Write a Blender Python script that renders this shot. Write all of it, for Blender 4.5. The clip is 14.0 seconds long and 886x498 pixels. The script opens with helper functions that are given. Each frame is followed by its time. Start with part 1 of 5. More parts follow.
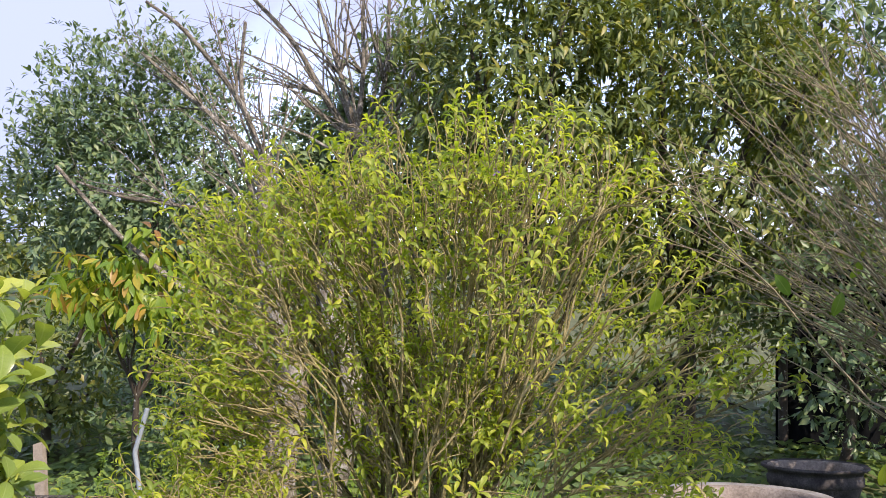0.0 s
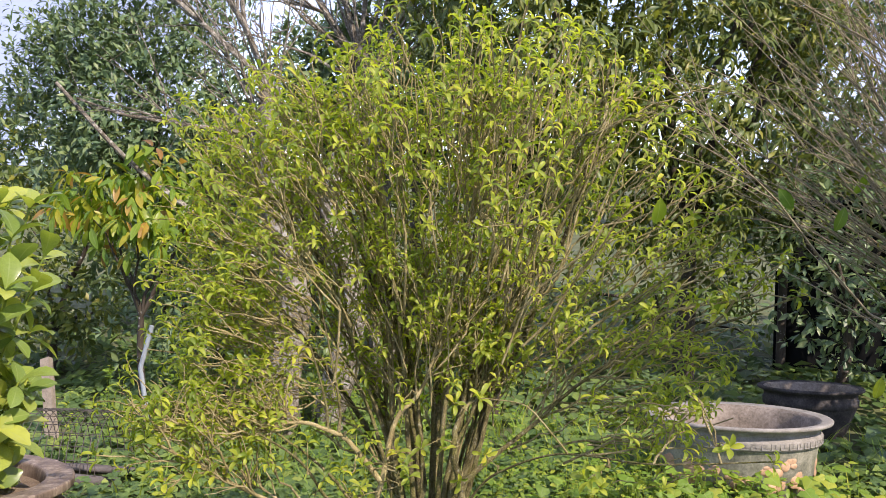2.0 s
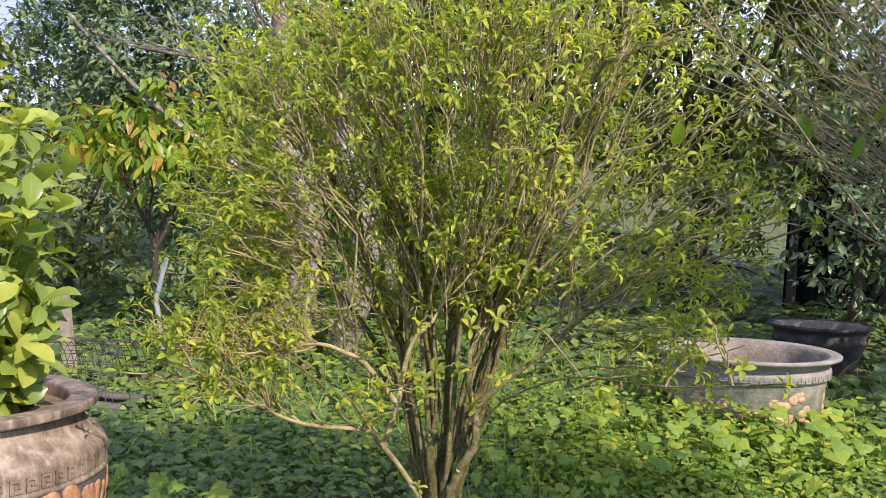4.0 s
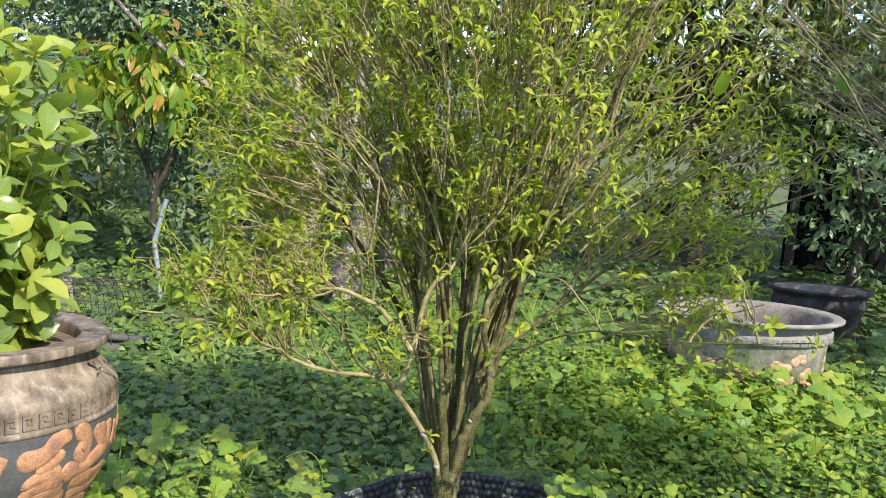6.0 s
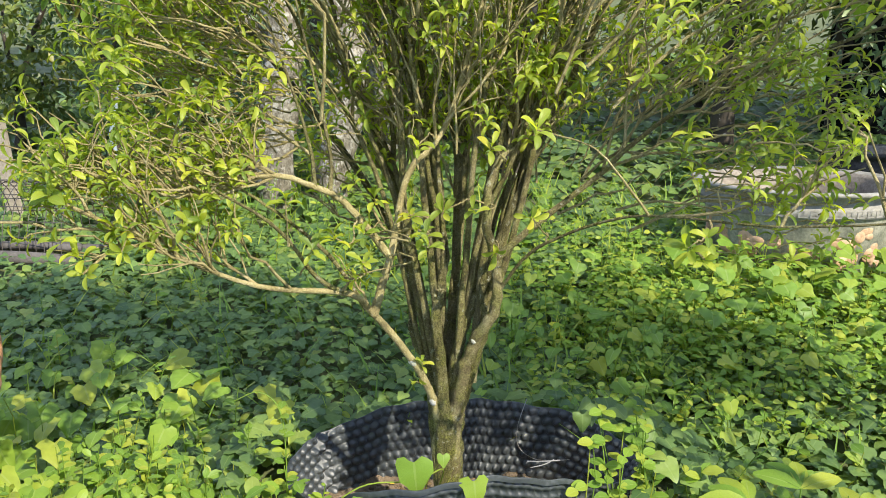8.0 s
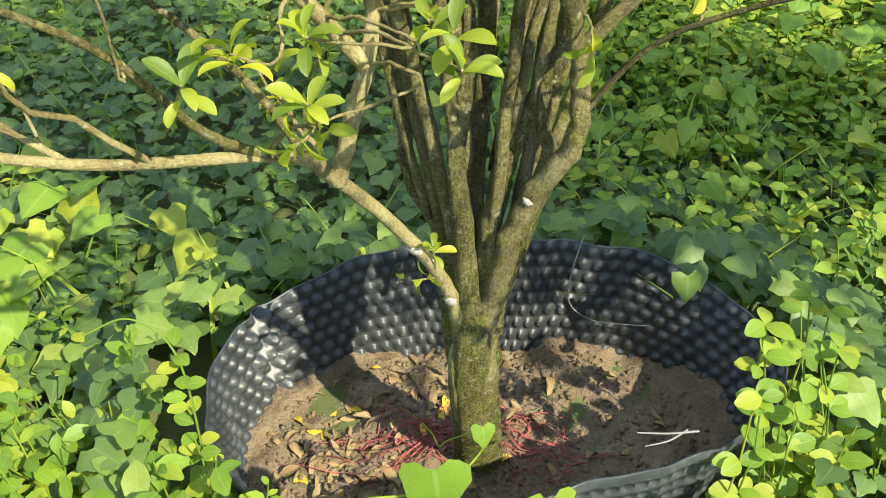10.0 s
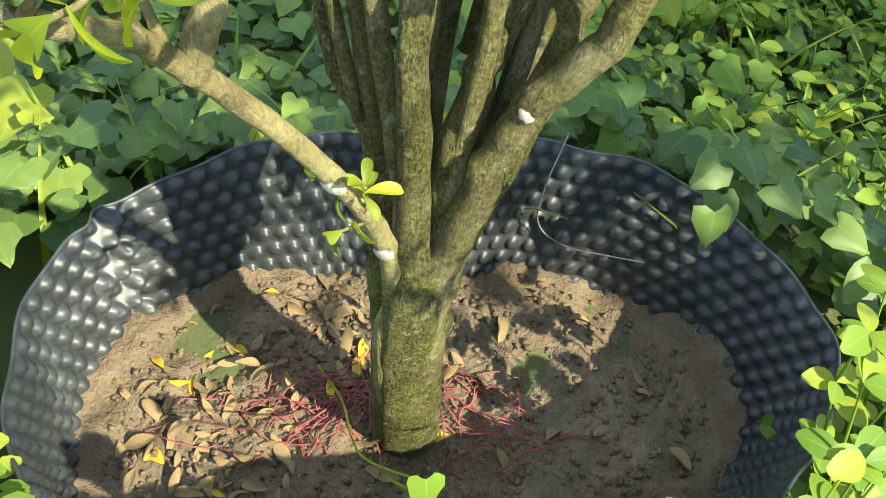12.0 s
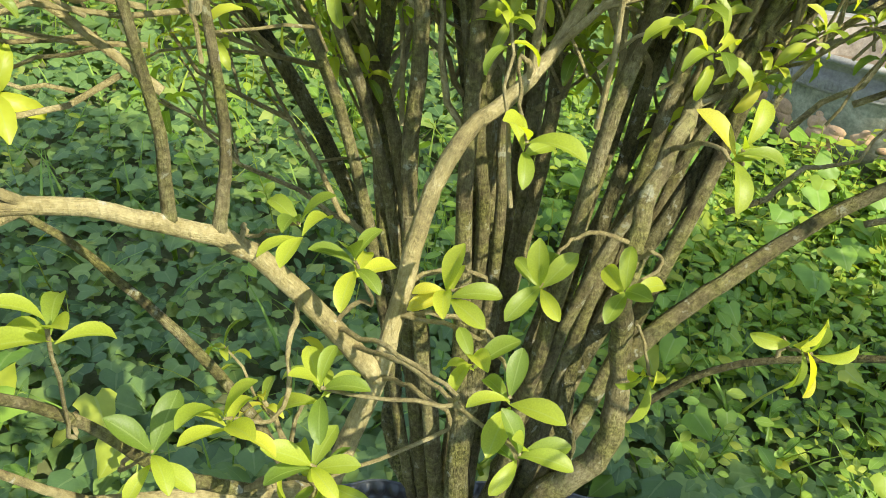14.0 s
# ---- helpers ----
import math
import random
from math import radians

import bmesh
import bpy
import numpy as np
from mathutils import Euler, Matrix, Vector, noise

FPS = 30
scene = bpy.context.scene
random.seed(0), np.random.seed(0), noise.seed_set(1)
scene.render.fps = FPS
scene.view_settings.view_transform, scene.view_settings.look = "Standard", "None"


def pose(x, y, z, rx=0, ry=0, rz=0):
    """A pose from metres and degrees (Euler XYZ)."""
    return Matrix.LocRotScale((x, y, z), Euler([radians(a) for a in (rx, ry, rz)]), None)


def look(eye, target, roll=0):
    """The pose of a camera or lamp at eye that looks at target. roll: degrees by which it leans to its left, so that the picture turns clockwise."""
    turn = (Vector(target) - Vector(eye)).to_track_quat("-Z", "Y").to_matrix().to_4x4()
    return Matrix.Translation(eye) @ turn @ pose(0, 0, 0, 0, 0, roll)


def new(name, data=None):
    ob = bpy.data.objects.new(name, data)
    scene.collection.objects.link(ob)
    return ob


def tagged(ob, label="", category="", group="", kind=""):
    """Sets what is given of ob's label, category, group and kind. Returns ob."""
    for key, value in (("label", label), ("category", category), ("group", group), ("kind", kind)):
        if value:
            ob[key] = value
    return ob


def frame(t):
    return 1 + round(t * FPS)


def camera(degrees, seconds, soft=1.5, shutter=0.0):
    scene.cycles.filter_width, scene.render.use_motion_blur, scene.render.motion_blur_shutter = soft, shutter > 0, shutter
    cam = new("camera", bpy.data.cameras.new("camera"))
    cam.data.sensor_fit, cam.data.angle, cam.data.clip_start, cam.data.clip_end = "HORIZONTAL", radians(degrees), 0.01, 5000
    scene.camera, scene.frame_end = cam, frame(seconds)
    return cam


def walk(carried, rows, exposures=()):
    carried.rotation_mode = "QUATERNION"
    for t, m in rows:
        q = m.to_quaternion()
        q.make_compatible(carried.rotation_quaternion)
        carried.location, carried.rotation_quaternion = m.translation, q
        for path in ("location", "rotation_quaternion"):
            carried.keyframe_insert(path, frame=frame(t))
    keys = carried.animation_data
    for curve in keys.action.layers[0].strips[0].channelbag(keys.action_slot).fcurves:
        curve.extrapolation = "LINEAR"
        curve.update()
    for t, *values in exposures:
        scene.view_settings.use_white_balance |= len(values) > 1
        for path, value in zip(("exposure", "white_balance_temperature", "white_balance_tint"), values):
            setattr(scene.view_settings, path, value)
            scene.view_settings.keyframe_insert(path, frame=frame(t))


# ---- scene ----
cam = camera(50.1, 14.0, soft=0.45)
# seconds, eye x, y, z, degrees of yaw (to the left), pitch (up) and roll
ROWS = [
    (0.0, 0.3656, -0.1707, 1.7972, 4.844, -0.526, -0.008),
    (0.5, 0.3703, -0.1660, 1.7992, 4.832, -0.751, 0.050),
    (1.0, 0.3682, -0.1618, 1.7919, 4.818, -1.190, -0.142),
    (1.5, 0.3645, -0.1675, 1.7662, 4.793, -3.910, 0.047),
    (2.0, 0.3612, -0.1779, 1.7568, 4.928, -4.943, 0.457),
    (2.5, 0.3619, -0.1948, 1.7509, 4.845, -4.984, 0.544),
    (3.0, 0.3477, -0.1948, 1.7289, 4.925, -5.907, 0.499),
    (3.2, 0.3459, -0.1963, 1.7110, 5.205, -7.287, 0.545),
    (5.3, 0.3342, -0.2097, 1.7069, 4.846, -9.592, 2.113),
    (5.5, 0.3176, -0.2010, 1.6971, 4.780, -10.356, 2.610),
    (6.0, 0.2441, -0.1680, 1.6793, 4.627, -11.168, 2.952),
    (6.5, 0.2570, -0.0700, 1.6384, 4.512, -14.299, 2.271),
    (7.0, 0.3458, 0.1793, 1.6061, 4.374, -15.647, 1.066),
    (7.5, 0.3351, 0.3430, 1.5633, 4.544, -17.789, -0.473),
    (7.7, 0.2979, 0.4299, 1.5294, 5.144, -17.887, -0.097),
    (9.8, 0.0967, 1.5409, 1.3126, 3.480, -34.211, -1.170),
    (10.0, 0.0581, 1.6654, 1.2702, 2.158, -38.052, -0.670),
    (10.5, 0.0209, 1.8580, 1.2197, -2.924, -40.307, 2.451),
    (11.0, 0.0154, 2.0346, 1.1089, -4.238, -43.981, 4.151),
    (11.5, 0.0306, 2.1067, 1.0270, -5.790, -47.608, 7.603),
    (12.0, 0.0245, 2.0914, 1.0386, -5.877, -47.875, 8.894),
    (12.5, 0.0134, 2.0712, 1.0997, -4.928, -43.369, 8.266),
    (13.0, 0.0126, 2.0644, 1.1490, -4.450, -40.781, 7.997),
    (13.5, 0.0047, 2.0197, 1.2227, -3.882, -37.140, 8.160),
    (14.0, -0.0413, 1.9270, 1.3300, -2.765, -31.569, 7.705),
]
walk(cam, [(t, pose(x, y, z, 90 + pitch, 0, yaw) @ pose(0, 0, 0, 0, 0, roll)) for t, x, y, z, yaw, pitch, roll in ROWS],
     [(0.0, 0.88, 6800, 26), (3.0, 0.90, 6800, 26), (5.5, 0.97, 6480, 15), (6.5, 1.08, 6430, 11), (7.5, 1.14, 6520, 10), (10.0, 1.44, 7150, 2), (11.0, 1.50, 7100, 0), (12.0, 1.64, 7050, -1), (13.0, 1.50, 7250, 0), (14.0, 1.46, 6950, 3)])

# ---- light ----
SUN_AZ, SUN_EL = -44.0, 42.0      # degrees from the x axis, degrees above the horizon
sun_way = Vector((math.cos(radians(SUN_AZ)) * math.cos(radians(SUN_EL)), math.sin(radians(SUN_AZ)) * math.cos(radians(SUN_EL)), math.sin(radians(SUN_EL))))
sun_data = bpy.data.lights.new("sun", "SUN")
sun_data.energy, sun_data.angle, sun_data.color = 3.6, radians(0.6), (1.0, 0.93, 0.80)
sun = new("sun", sun_data)
sun.matrix_world = look((0, 0, 0), tuple(-sun_way))
world = bpy.data.worlds.new("sky")
scene.world = world
world.use_nodes = True
wn, wl = world.node_tree.nodes, world.node_tree.links
sky = wn.new("ShaderNodeTexSky")
sky.sky_type, sky.sun_disc = "NISHITA", False
sky.sun_elevation, sky.sun_rotation = radians(SUN_EL), radians(90 - SUN_AZ)
sky.air_density, sky.dust_density, sky.altitude = 0.8, 0.5, 2000
tc = wn.new("ShaderNodeTexCoord")
cloud = wn.new("ShaderNodeTexNoise")
cloud.inputs["Scale"].default_value, cloud.inputs["Detail"].default_value, cloud.inputs["Roughness"].default_value = 2.2, 6.0, 0.55
wl.new(tc.outputs["Generated"], cloud.inputs["Vector"])
ramp = wn.new("ShaderNodeValToRGB")
ramp.color_ramp.elements[0].position, ramp.color_ramp.elements[1].position = 0.24, 0.50
wl.new(cloud.outputs["Fac"], ramp.inputs["Fac"])
mixc = wn.new("ShaderNodeMix")
mixc.data_type = "RGBA"
mixc.inputs["B"].default_value = (0.84, 1.06, 1.62, 1)
wl.new(ramp.outputs["Color"], mixc.inputs["Factor"])
wl.new(sky.outputs["Color"], mixc.inputs["A"])
wl.new(mixc.outputs["Result"], wn["Background"].inputs["Color"])
wn["Background"].inputs["Strength"].default_value = 0.44

# ---- geometry helpers ----
rng = np.random.default_rng(7)


def unit(v):
    return v / np.maximum(np.linalg.norm(v, axis=-1, keepdims=True), 1e-9)


class Geo:
    """Gathers quads, with a place on the leaf or round the limb for each corner, and turns them into one mesh."""

    def __init__(self):
        self.v, self.f, self.uv, self.n = [], [], [], 0

    def add(self, v, f, uv=None):
        v, f = np.asarray(v, float).reshape(-1, 3), np.asarray(f, int).reshape(-1, 4)
        self.v.append(v)
        self.f.append(f + self.n)
        self.uv.append(np.zeros((len(v), 2)) if uv is None else np.asarray(uv, float).reshape(-1, 2))
        self.n += len(v)
        return self

    def mesh(self, name, material, smooth=True):
        v, f, uv = np.concatenate(self.v), np.concatenate(self.f), np.concatenate(self.uv)
        me = bpy.data.meshes.new(name)
        me.vertices.add(len(v))
        me.vertices.foreach_set("co", v.astype(np.float32).ravel())
        me.loops.add(f.size)
        me.loops.foreach_set("vertex_index", f.astype(np.int32).ravel())
        me.polygons.add(len(f))
        me.polygons.foreach_set("loop_start", np.arange(0, f.size, 4, dtype=np.int32))
        me.polygons.foreach_set("loop_total", np.full(len(f), 4, dtype=np.int32))
        me.polygons.foreach_set("use_smooth", np.full(len(f), smooth, dtype=bool))
        layer = me.uv_layers.new(name="UVMap")
        layer.data.foreach_set("uv", uv[f.ravel()].astype(np.float32).ravel())
        me.update(calc_edges=True)
        me.validate()
        me.materials.append(material)
        return me


def empty(name, x=0.0, y=0.0, z=0.0):
    ob = new(name)
    ob.location = (x, y, z)
    return ob


def put(name, geo, material, label="", category="", kind="", group="", smooth=True):
    """A thing that is one mesh."""
    return tagged(new(name, geo.mesh(name, material, smooth)), label, category, group, kind)


def part(name, geo, material, parent, label="", kind="", smooth=True):
    """One mesh, given in world places, as a part of a thing or of a part."""
    me = geo.mesh(name, material, smooth) if isinstance(geo, Geo) else geo
    ob = new(name, me)
    up, off = parent, Vector()
    while up:
        off, up = off + up.location, up.parent
    ob.parent = parent
    if isinstance(geo, Geo):
        me.transform(Matrix.Translation(-off))
    return tagged(ob, label, "", "", kind)


def grid_faces(rows, cols, closed=False):
    r, c = np.meshgrid(np.arange(rows - 1), np.arange(cols if closed else cols - 1), indexing="ij")
    d = (c + 1) % cols
    return np.stack([r * cols + c, r * cols + d, (r + 1) * cols + d, (r + 1) * cols + c], -1).reshape(-1, 4)


def curve(points, n):
    """A smooth line through the points (Catmull-Rom), n steps for each span."""
    p = np.asarray(points, float)
    p = np.vstack([2 * p[0] - p[1], p, 2 * p[-1] - p[-2]])
    t = np.linspace(0, 1, n, endpoint=False)[:, None]
    out = [0.5 * (2 * b + (c - a) * t + (2 * a - 5 * b + 4 * c - d) * t ** 2 + (3 * b - a - 3 * c + d) * t ** 3)
           for a, b, c, d in zip(p[:-3], p[1:-2], p[2:-1], p[3:])]
    return np.vstack(out + [p[-2:-1]])


def tube(geo, line, r0, r1, sides=6, knobs=0.0, power=1.0):
    """A tapered limb along a line, with an uneven surface where knobs is set."""
    line = np.asarray(line, float)
    n = len(line)
    tang = unit(np.gradient(line, axis=0))
    side = np.cross(tang[0], (0.31, 0.17, 0.93) if abs(tang[0][2]) < 0.9 else (1, 0.1, 0))
    sides_, rad = [], []
    for k in range(n):
        side = side - tang[k] * side.dot(tang[k])
        side = side / max(np.linalg.norm(side), 1e-9)
        sides_.append(side)
    s = np.array(sides_)
    o = np.cross(tang, s)
    a = np.linspace(0, 2 * np.pi, sides, endpoint=False)
    t = np.linspace(0, 1, n) ** power
    r = (r0 + (r1 - r0) * t)[:, None] * np.ones(sides)
    if knobs:
        ridge = rng.normal(0, 1.0, (max(n // 5, 2), sides))
        ridge = np.stack([np.interp(np.linspace(0, 1, n), np.linspace(0, 1, len(ridge)), ridge[:, k]) for k in range(sides)], 1)
        r = r * (1 + knobs * rng.normal(0, 0.2, (n, 1)) + knobs * ridge + knobs * rng.normal(0, 0.35, (n, sides)))
    v = line[:, None] + r[..., None] * (np.cos(a)[None, :, None] * s[:, None] + np.sin(a)[None, :, None] * o[:, None])
    length = np.concatenate([[0], np.cumsum(np.linalg.norm(np.diff(line, axis=0), axis=1))])
    uv = np.stack([np.broadcast_to(a / 6.283, (n, sides)), np.broadcast_to(length[:, None], (n, sides))], -1)
    geo.add(v, grid_faces(n, sides, True), uv)
    tip = geo.v[-1][-sides:]
    if sides % 2 == 0:  # closes the cut end
        for k in range(sides // 2 - 1):
            geo.add(tip[[k, k + 1, sides - 2 - k, sides - 1 - k]], [[0, 1, 2, 3]])
    return geo


def leaf_shape(nu, wide, profile, fold=0.25, curl=0.25, wave=0.0):
    """A leaf of length 1 along y: left edge, rib and right edge, nu pieces long. Returns corners, quads and their places on the leaf."""
    s = np.linspace(0, 1, nu + 1)
    w = wide * np.array([profile(x) for x in s])
    y = s - 0.12 * curl * s ** 2
    z = -curl * s ** 2 * 0.6
    wob = wave * np.sin(s * 9)
    left = np.stack([-w, y, z + fold * w + wob], 1)
    mid = np.stack([0 * s, y, z], 1)
    right = np.stack([w, y, z + fold * w - wob], 1)
    v = np.stack([left, mid, right], 1).reshape(-1, 3)
    uv = np.stack([np.tile([0, 0.5, 1], nu + 1), np.repeat(s, 3)], 1)
    return v, grid_faces(nu + 1, 3), uv


def arched_leaf(nu, wide, profile, fold, turn):
    """A leaf that bends downwards along an even arc of that many radians, folded along its rib."""
    s = np.linspace(0, 1, nu + 1)
    w = wide * np.array([profile(x) for x in s])
    y, z = np.sin(turn * s) / turn, (np.cos(turn * s) - 1) / turn
    dy, dz = fold * w * np.sin(turn * s), fold * w * np.cos(turn * s)
    v = np.stack([np.stack([-w, y + dy, z + dz], 1), np.stack([0 * s, y, z], 1), np.stack([w, y + dy, z + dz], 1)], 1).reshape(-1, 3)
    return v, grid_faces(nu + 1, 3), np.stack([np.tile([0, 0.5, 1], nu + 1), np.repeat(s, 3)], 1)


def oval(s):
    return max(0.03, math.sin(math.pi * min(1, s * 0.93 + 0.02)) ** 0.8)


def obovate(s):
    return max(0.06, math.sin(math.pi * s ** 1.45) ** 0.66) if s < 1 else 0.10


def wavy_leaf(seed, broad=1.15, wave=0.05, across=(-1, -0.55, 0, 0.55, 1)):
    """A broad, blunt-lobed vine leaf with an uneven edge and a rippled blade, its stalk at the origin."""
    r = np.random.default_rng(seed)
    rows = [(-0.18, 0.22, 0.0), (-0.13, 0.44, 0.02), (0.05, 0.54, 0.10), (0.25, 0.50, 0.26), (0.46, 0.40, 0.47), (0.68, 0.25, 0.69), (0.87, 0.11, 0.87), (0.98, 0.015, 0.98)]
    v, uv = [], []
    for k, (e, w, m) in enumerate(rows):
        lw, rw = w * broad * (1 + r.normal(0, 0.10)), w * broad * (1 + r.normal(0, 0.10))
        for q in across:
            x = q * (lw if q < 0 else rw)
            z = -0.16 * m * m + 0.10 * abs(x) - 0.35 * x * x + wave * abs(q) * r.normal(0, 1) * (0.4 if k in (0, 7) else 1)
            v.append((x, m + (e - m) * abs(q) ** 1.5 + abs(q) * r.normal(0, 0.025), z))
            uv.append((0.5 + q / 2, m))
    return np.array(v), grid_faces(len(rows), len(across)), np.array(uv)


def scatter(geo, shape, pos, way, up, size, squash=None):
    """Lays copies of a leaf shape at the places: way is each one's length, up its upper side."""
    v, f, uv = shape
    pos, way, up = np.atleast_2d(pos), unit(np.atleast_2d(way)), np.atleast_2d(up)
    side = unit(np.cross(way, up))
    nrm = np.cross(side, way)
    size = np.broadcast_to(np.asarray(size, float), (len(pos),))
    wid = size if squash is None else size * squash
    out = pos[:, None] + v[None, :, :1] * side[:, None] * wid[:, None, None] + v[None, :, 1:2] * way[:, None] * size[:, None, None] + v[None, :, 2:] * nrm[:, None] * size[:, None, None]
    n, k = len(pos), len(v)
    geo.add(out, (f[None] + (np.arange(n) * k)[:, None, None]), np.tile(uv, (n, 1)))


def rosette(tip, axis, count, spread=(0.5, 1.35)):
    """Places, ways and upper sides of a whorl of leaves at a twig's tip."""
    axis = unit(np.asarray(axis, float))
    a = np.cross(axis, (0.3, 0.2, 0.9))
    a = unit(a) if np.linalg.norm(a) > 0.1 else np.array([1.0, 0, 0])
    b = np.cross(axis, a)
    k = np.arange(count)
    phi = k * 2.4 + rng.uniform(0, 6.28) + rng.normal(0, 0.25, count)
    th = np.linspace(spread[0], spread[1], count) + rng.normal(0, 0.15, count)
    rad = np.cos(phi)[:, None] * a + np.sin(phi)[:, None] * b
    way = axis * np.cos(th)[:, None] + rad * np.sin(th)[:, None]
    up = axis * np.sin(th)[:, None] - rad * np.cos(th)[:, None] + rng.normal(0, 0.12, (count, 3))
    pos = np.asarray(tip) - axis * (th - spread[0])[:, None] * 0.016
    return pos, way, up


def wander(a, b, n, amount, lift=0.0):
    """A crooked line from a to b; lift bows it upwards."""
    a, b = np.asarray(a, float), np.asarray(b, float)
    t = np.linspace(0, 1, n)[:, None]
    d = np.linalg.norm(b - a)
    off = rng.normal(0, amount * d, (n, 3))
    off = np.cumsum(off, 0) * 0.5
    off = off - off[0] * (1 - t) - off[-1] * t
    return a + (b - a) * t + off + np.array([0, 0, lift * d]) * (t * (1 - t) * 4)


# ---- materials ----
def material(name):
    m = bpy.data.materials.new(name)
    m.use_nodes = True
    nt = m.node_tree
    return m, nt.nodes, nt.links, nt.nodes["Principled BSDF"]


def noise_node(n, l, scale, detail=4.0, rough=0.55, vector=None, coord="Object"):
    if vector is None:
        vector = n.new("ShaderNodeTexCoord").outputs[coord]
    t = n.new("ShaderNodeTexNoise")
    t.inputs["Scale"].default_value, t.inputs["Detail"].default_value, t.inputs["Roughness"].default_value = scale, detail, rough
    l.new(vector, t.inputs["Vector"])
    return t.outputs["Fac"]


def ramp_node(n, l, fac, stops):
    r = n.new("ShaderNodeValToRGB")
    e = r.color_ramp.elements
    while len(e) < len(stops):
        e.new(0.5)
    for k, (p, c) in enumerate(stops):
        e[k].position, e[k].color = p, (*c, 1) if len(c) == 3 else c
    l.new(fac, r.inputs["Fac"])
    return r.outputs["Color"]


def mix_node(n, l, fac, a, b, kind="MIX"):
    m = n.new("ShaderNodeMix")
    m.data_type, m.blend_type = "RGBA", kind
    for sock, val in (("Factor", fac), ("A", a), ("B", b)):
        if isinstance(val, (int, float)):
            m.inputs[sock].default_value = val
        elif isinstance(val, tuple):
            m.inputs[sock].default_value = (*val, 1)
        else:
            l.new(val, m.inputs[sock])
    return m.outputs["Result"]


def math_node(n, l, op, a, b=0.0):
    m = n.new("ShaderNodeMath")
    m.operation = op
    for k, val in enumerate((a, b)):
        if isinstance(val, (int, float)):
            m.inputs[k].default_value = val
        else:
            l.new(val, m.inputs[k])
    return m.outputs[0]


def bump_node(n, l, height, strength, distance, bsdf):
    b = n.new("ShaderNodeBump")
    b.inputs["Strength"].default_value, b.inputs["Distance"].default_value = strength, distance
    l.new(height, b.inputs["Height"])
    l.new(b.outputs["Normal"], bsdf.inputs["Normal"])
    return b


def leaf_material(name, stops, rough=0.42, through_=0.35, glow=(1.15, 1.1, 0.5), rib=0.5, patch=0.35, scale=40.0, specular=0.5):
    """A living leaf: its hue runs from leaf to leaf, a paler rib, blotches, and light that shines through the blade."""
    m, n, l, p = material(name)
    isl = n.new("ShaderNodeNewGeometry").outputs["Random Per Island"]
    obj = n.new("ShaderNodeObjectInfo").outputs["Random"]
    rnd = math_node(n, l, "FRACT", math_node(n, l, "ADD", isl, obj))
    col = ramp_node(n, l, rnd, stops)
    blot = noise_node(n, l, scale, 3.0)
    dark = ramp_node(n, l, blot, [(0.3, (0.62, 0.66, 0.6)), (0.7, (1.15, 1.12, 1.05))])
    col = mix_node(n, l, patch, col, mix_node(n, l, 1.0, col, dark, "MULTIPLY"))
    uv = n.new("ShaderNodeTexCoord").outputs["UV"]
    sep = n.new("ShaderNodeSeparateXYZ")
    l.new(uv, sep.inputs[0])
    across = math_node(n, l, "ABSOLUTE", math_node(n, l, "SUBTRACT", sep.outputs["X"], 0.5))
    ribf = math_node(n, l, "MULTIPLY", math_node(n, l, "LESS_THAN", across, 0.035), rib)
    vein = math_node(n, l, "SINE", math_node(n, l, "MULTIPLY", math_node(n, l, "ADD", sep.outputs["Y"], math_node(n, l, "MULTIPLY", across, -0.55)), 52.0))
    veinf = math_node(n, l, "MULTIPLY", math_node(n, l, "GREATER_THAN", vein, 0.9), rib * 0.15)
    ribf = math_node(n, l, "MAXIMUM", ribf, veinf)
    col = mix_node(n, l, ribf, col, mix_node(n, l, 0.5, col, (0.42, 0.5, 0.2)))
    l.new(col, p.inputs["Base Color"])
    p.inputs["Roughness"].default_value = rough
    p.inputs["Specular IOR Level"].default_value = specular
    bump_node(n, l, math_node(n, l, "ADD", math_node(n, l, "MULTIPLY", vein, 0.25), math_node(n, l, "MULTIPLY", blot, 2.0)), 0.12, 0.001, p)
    tr = n.new("ShaderNodeBsdfTranslucent")
    l.new(mix_node(n, l, 1.0, col, glow, "MULTIPLY"), tr.inputs["Color"])
    mx = n.new("ShaderNodeMixShader")
    mx.inputs[0].default_value = through_
    l.new(p.outputs[0], mx.inputs[1])
    l.new(tr.outputs[0], mx.inputs[2])
    l.new(mx.outputs[0], n["Material Output"].inputs["Surface"])
    return m


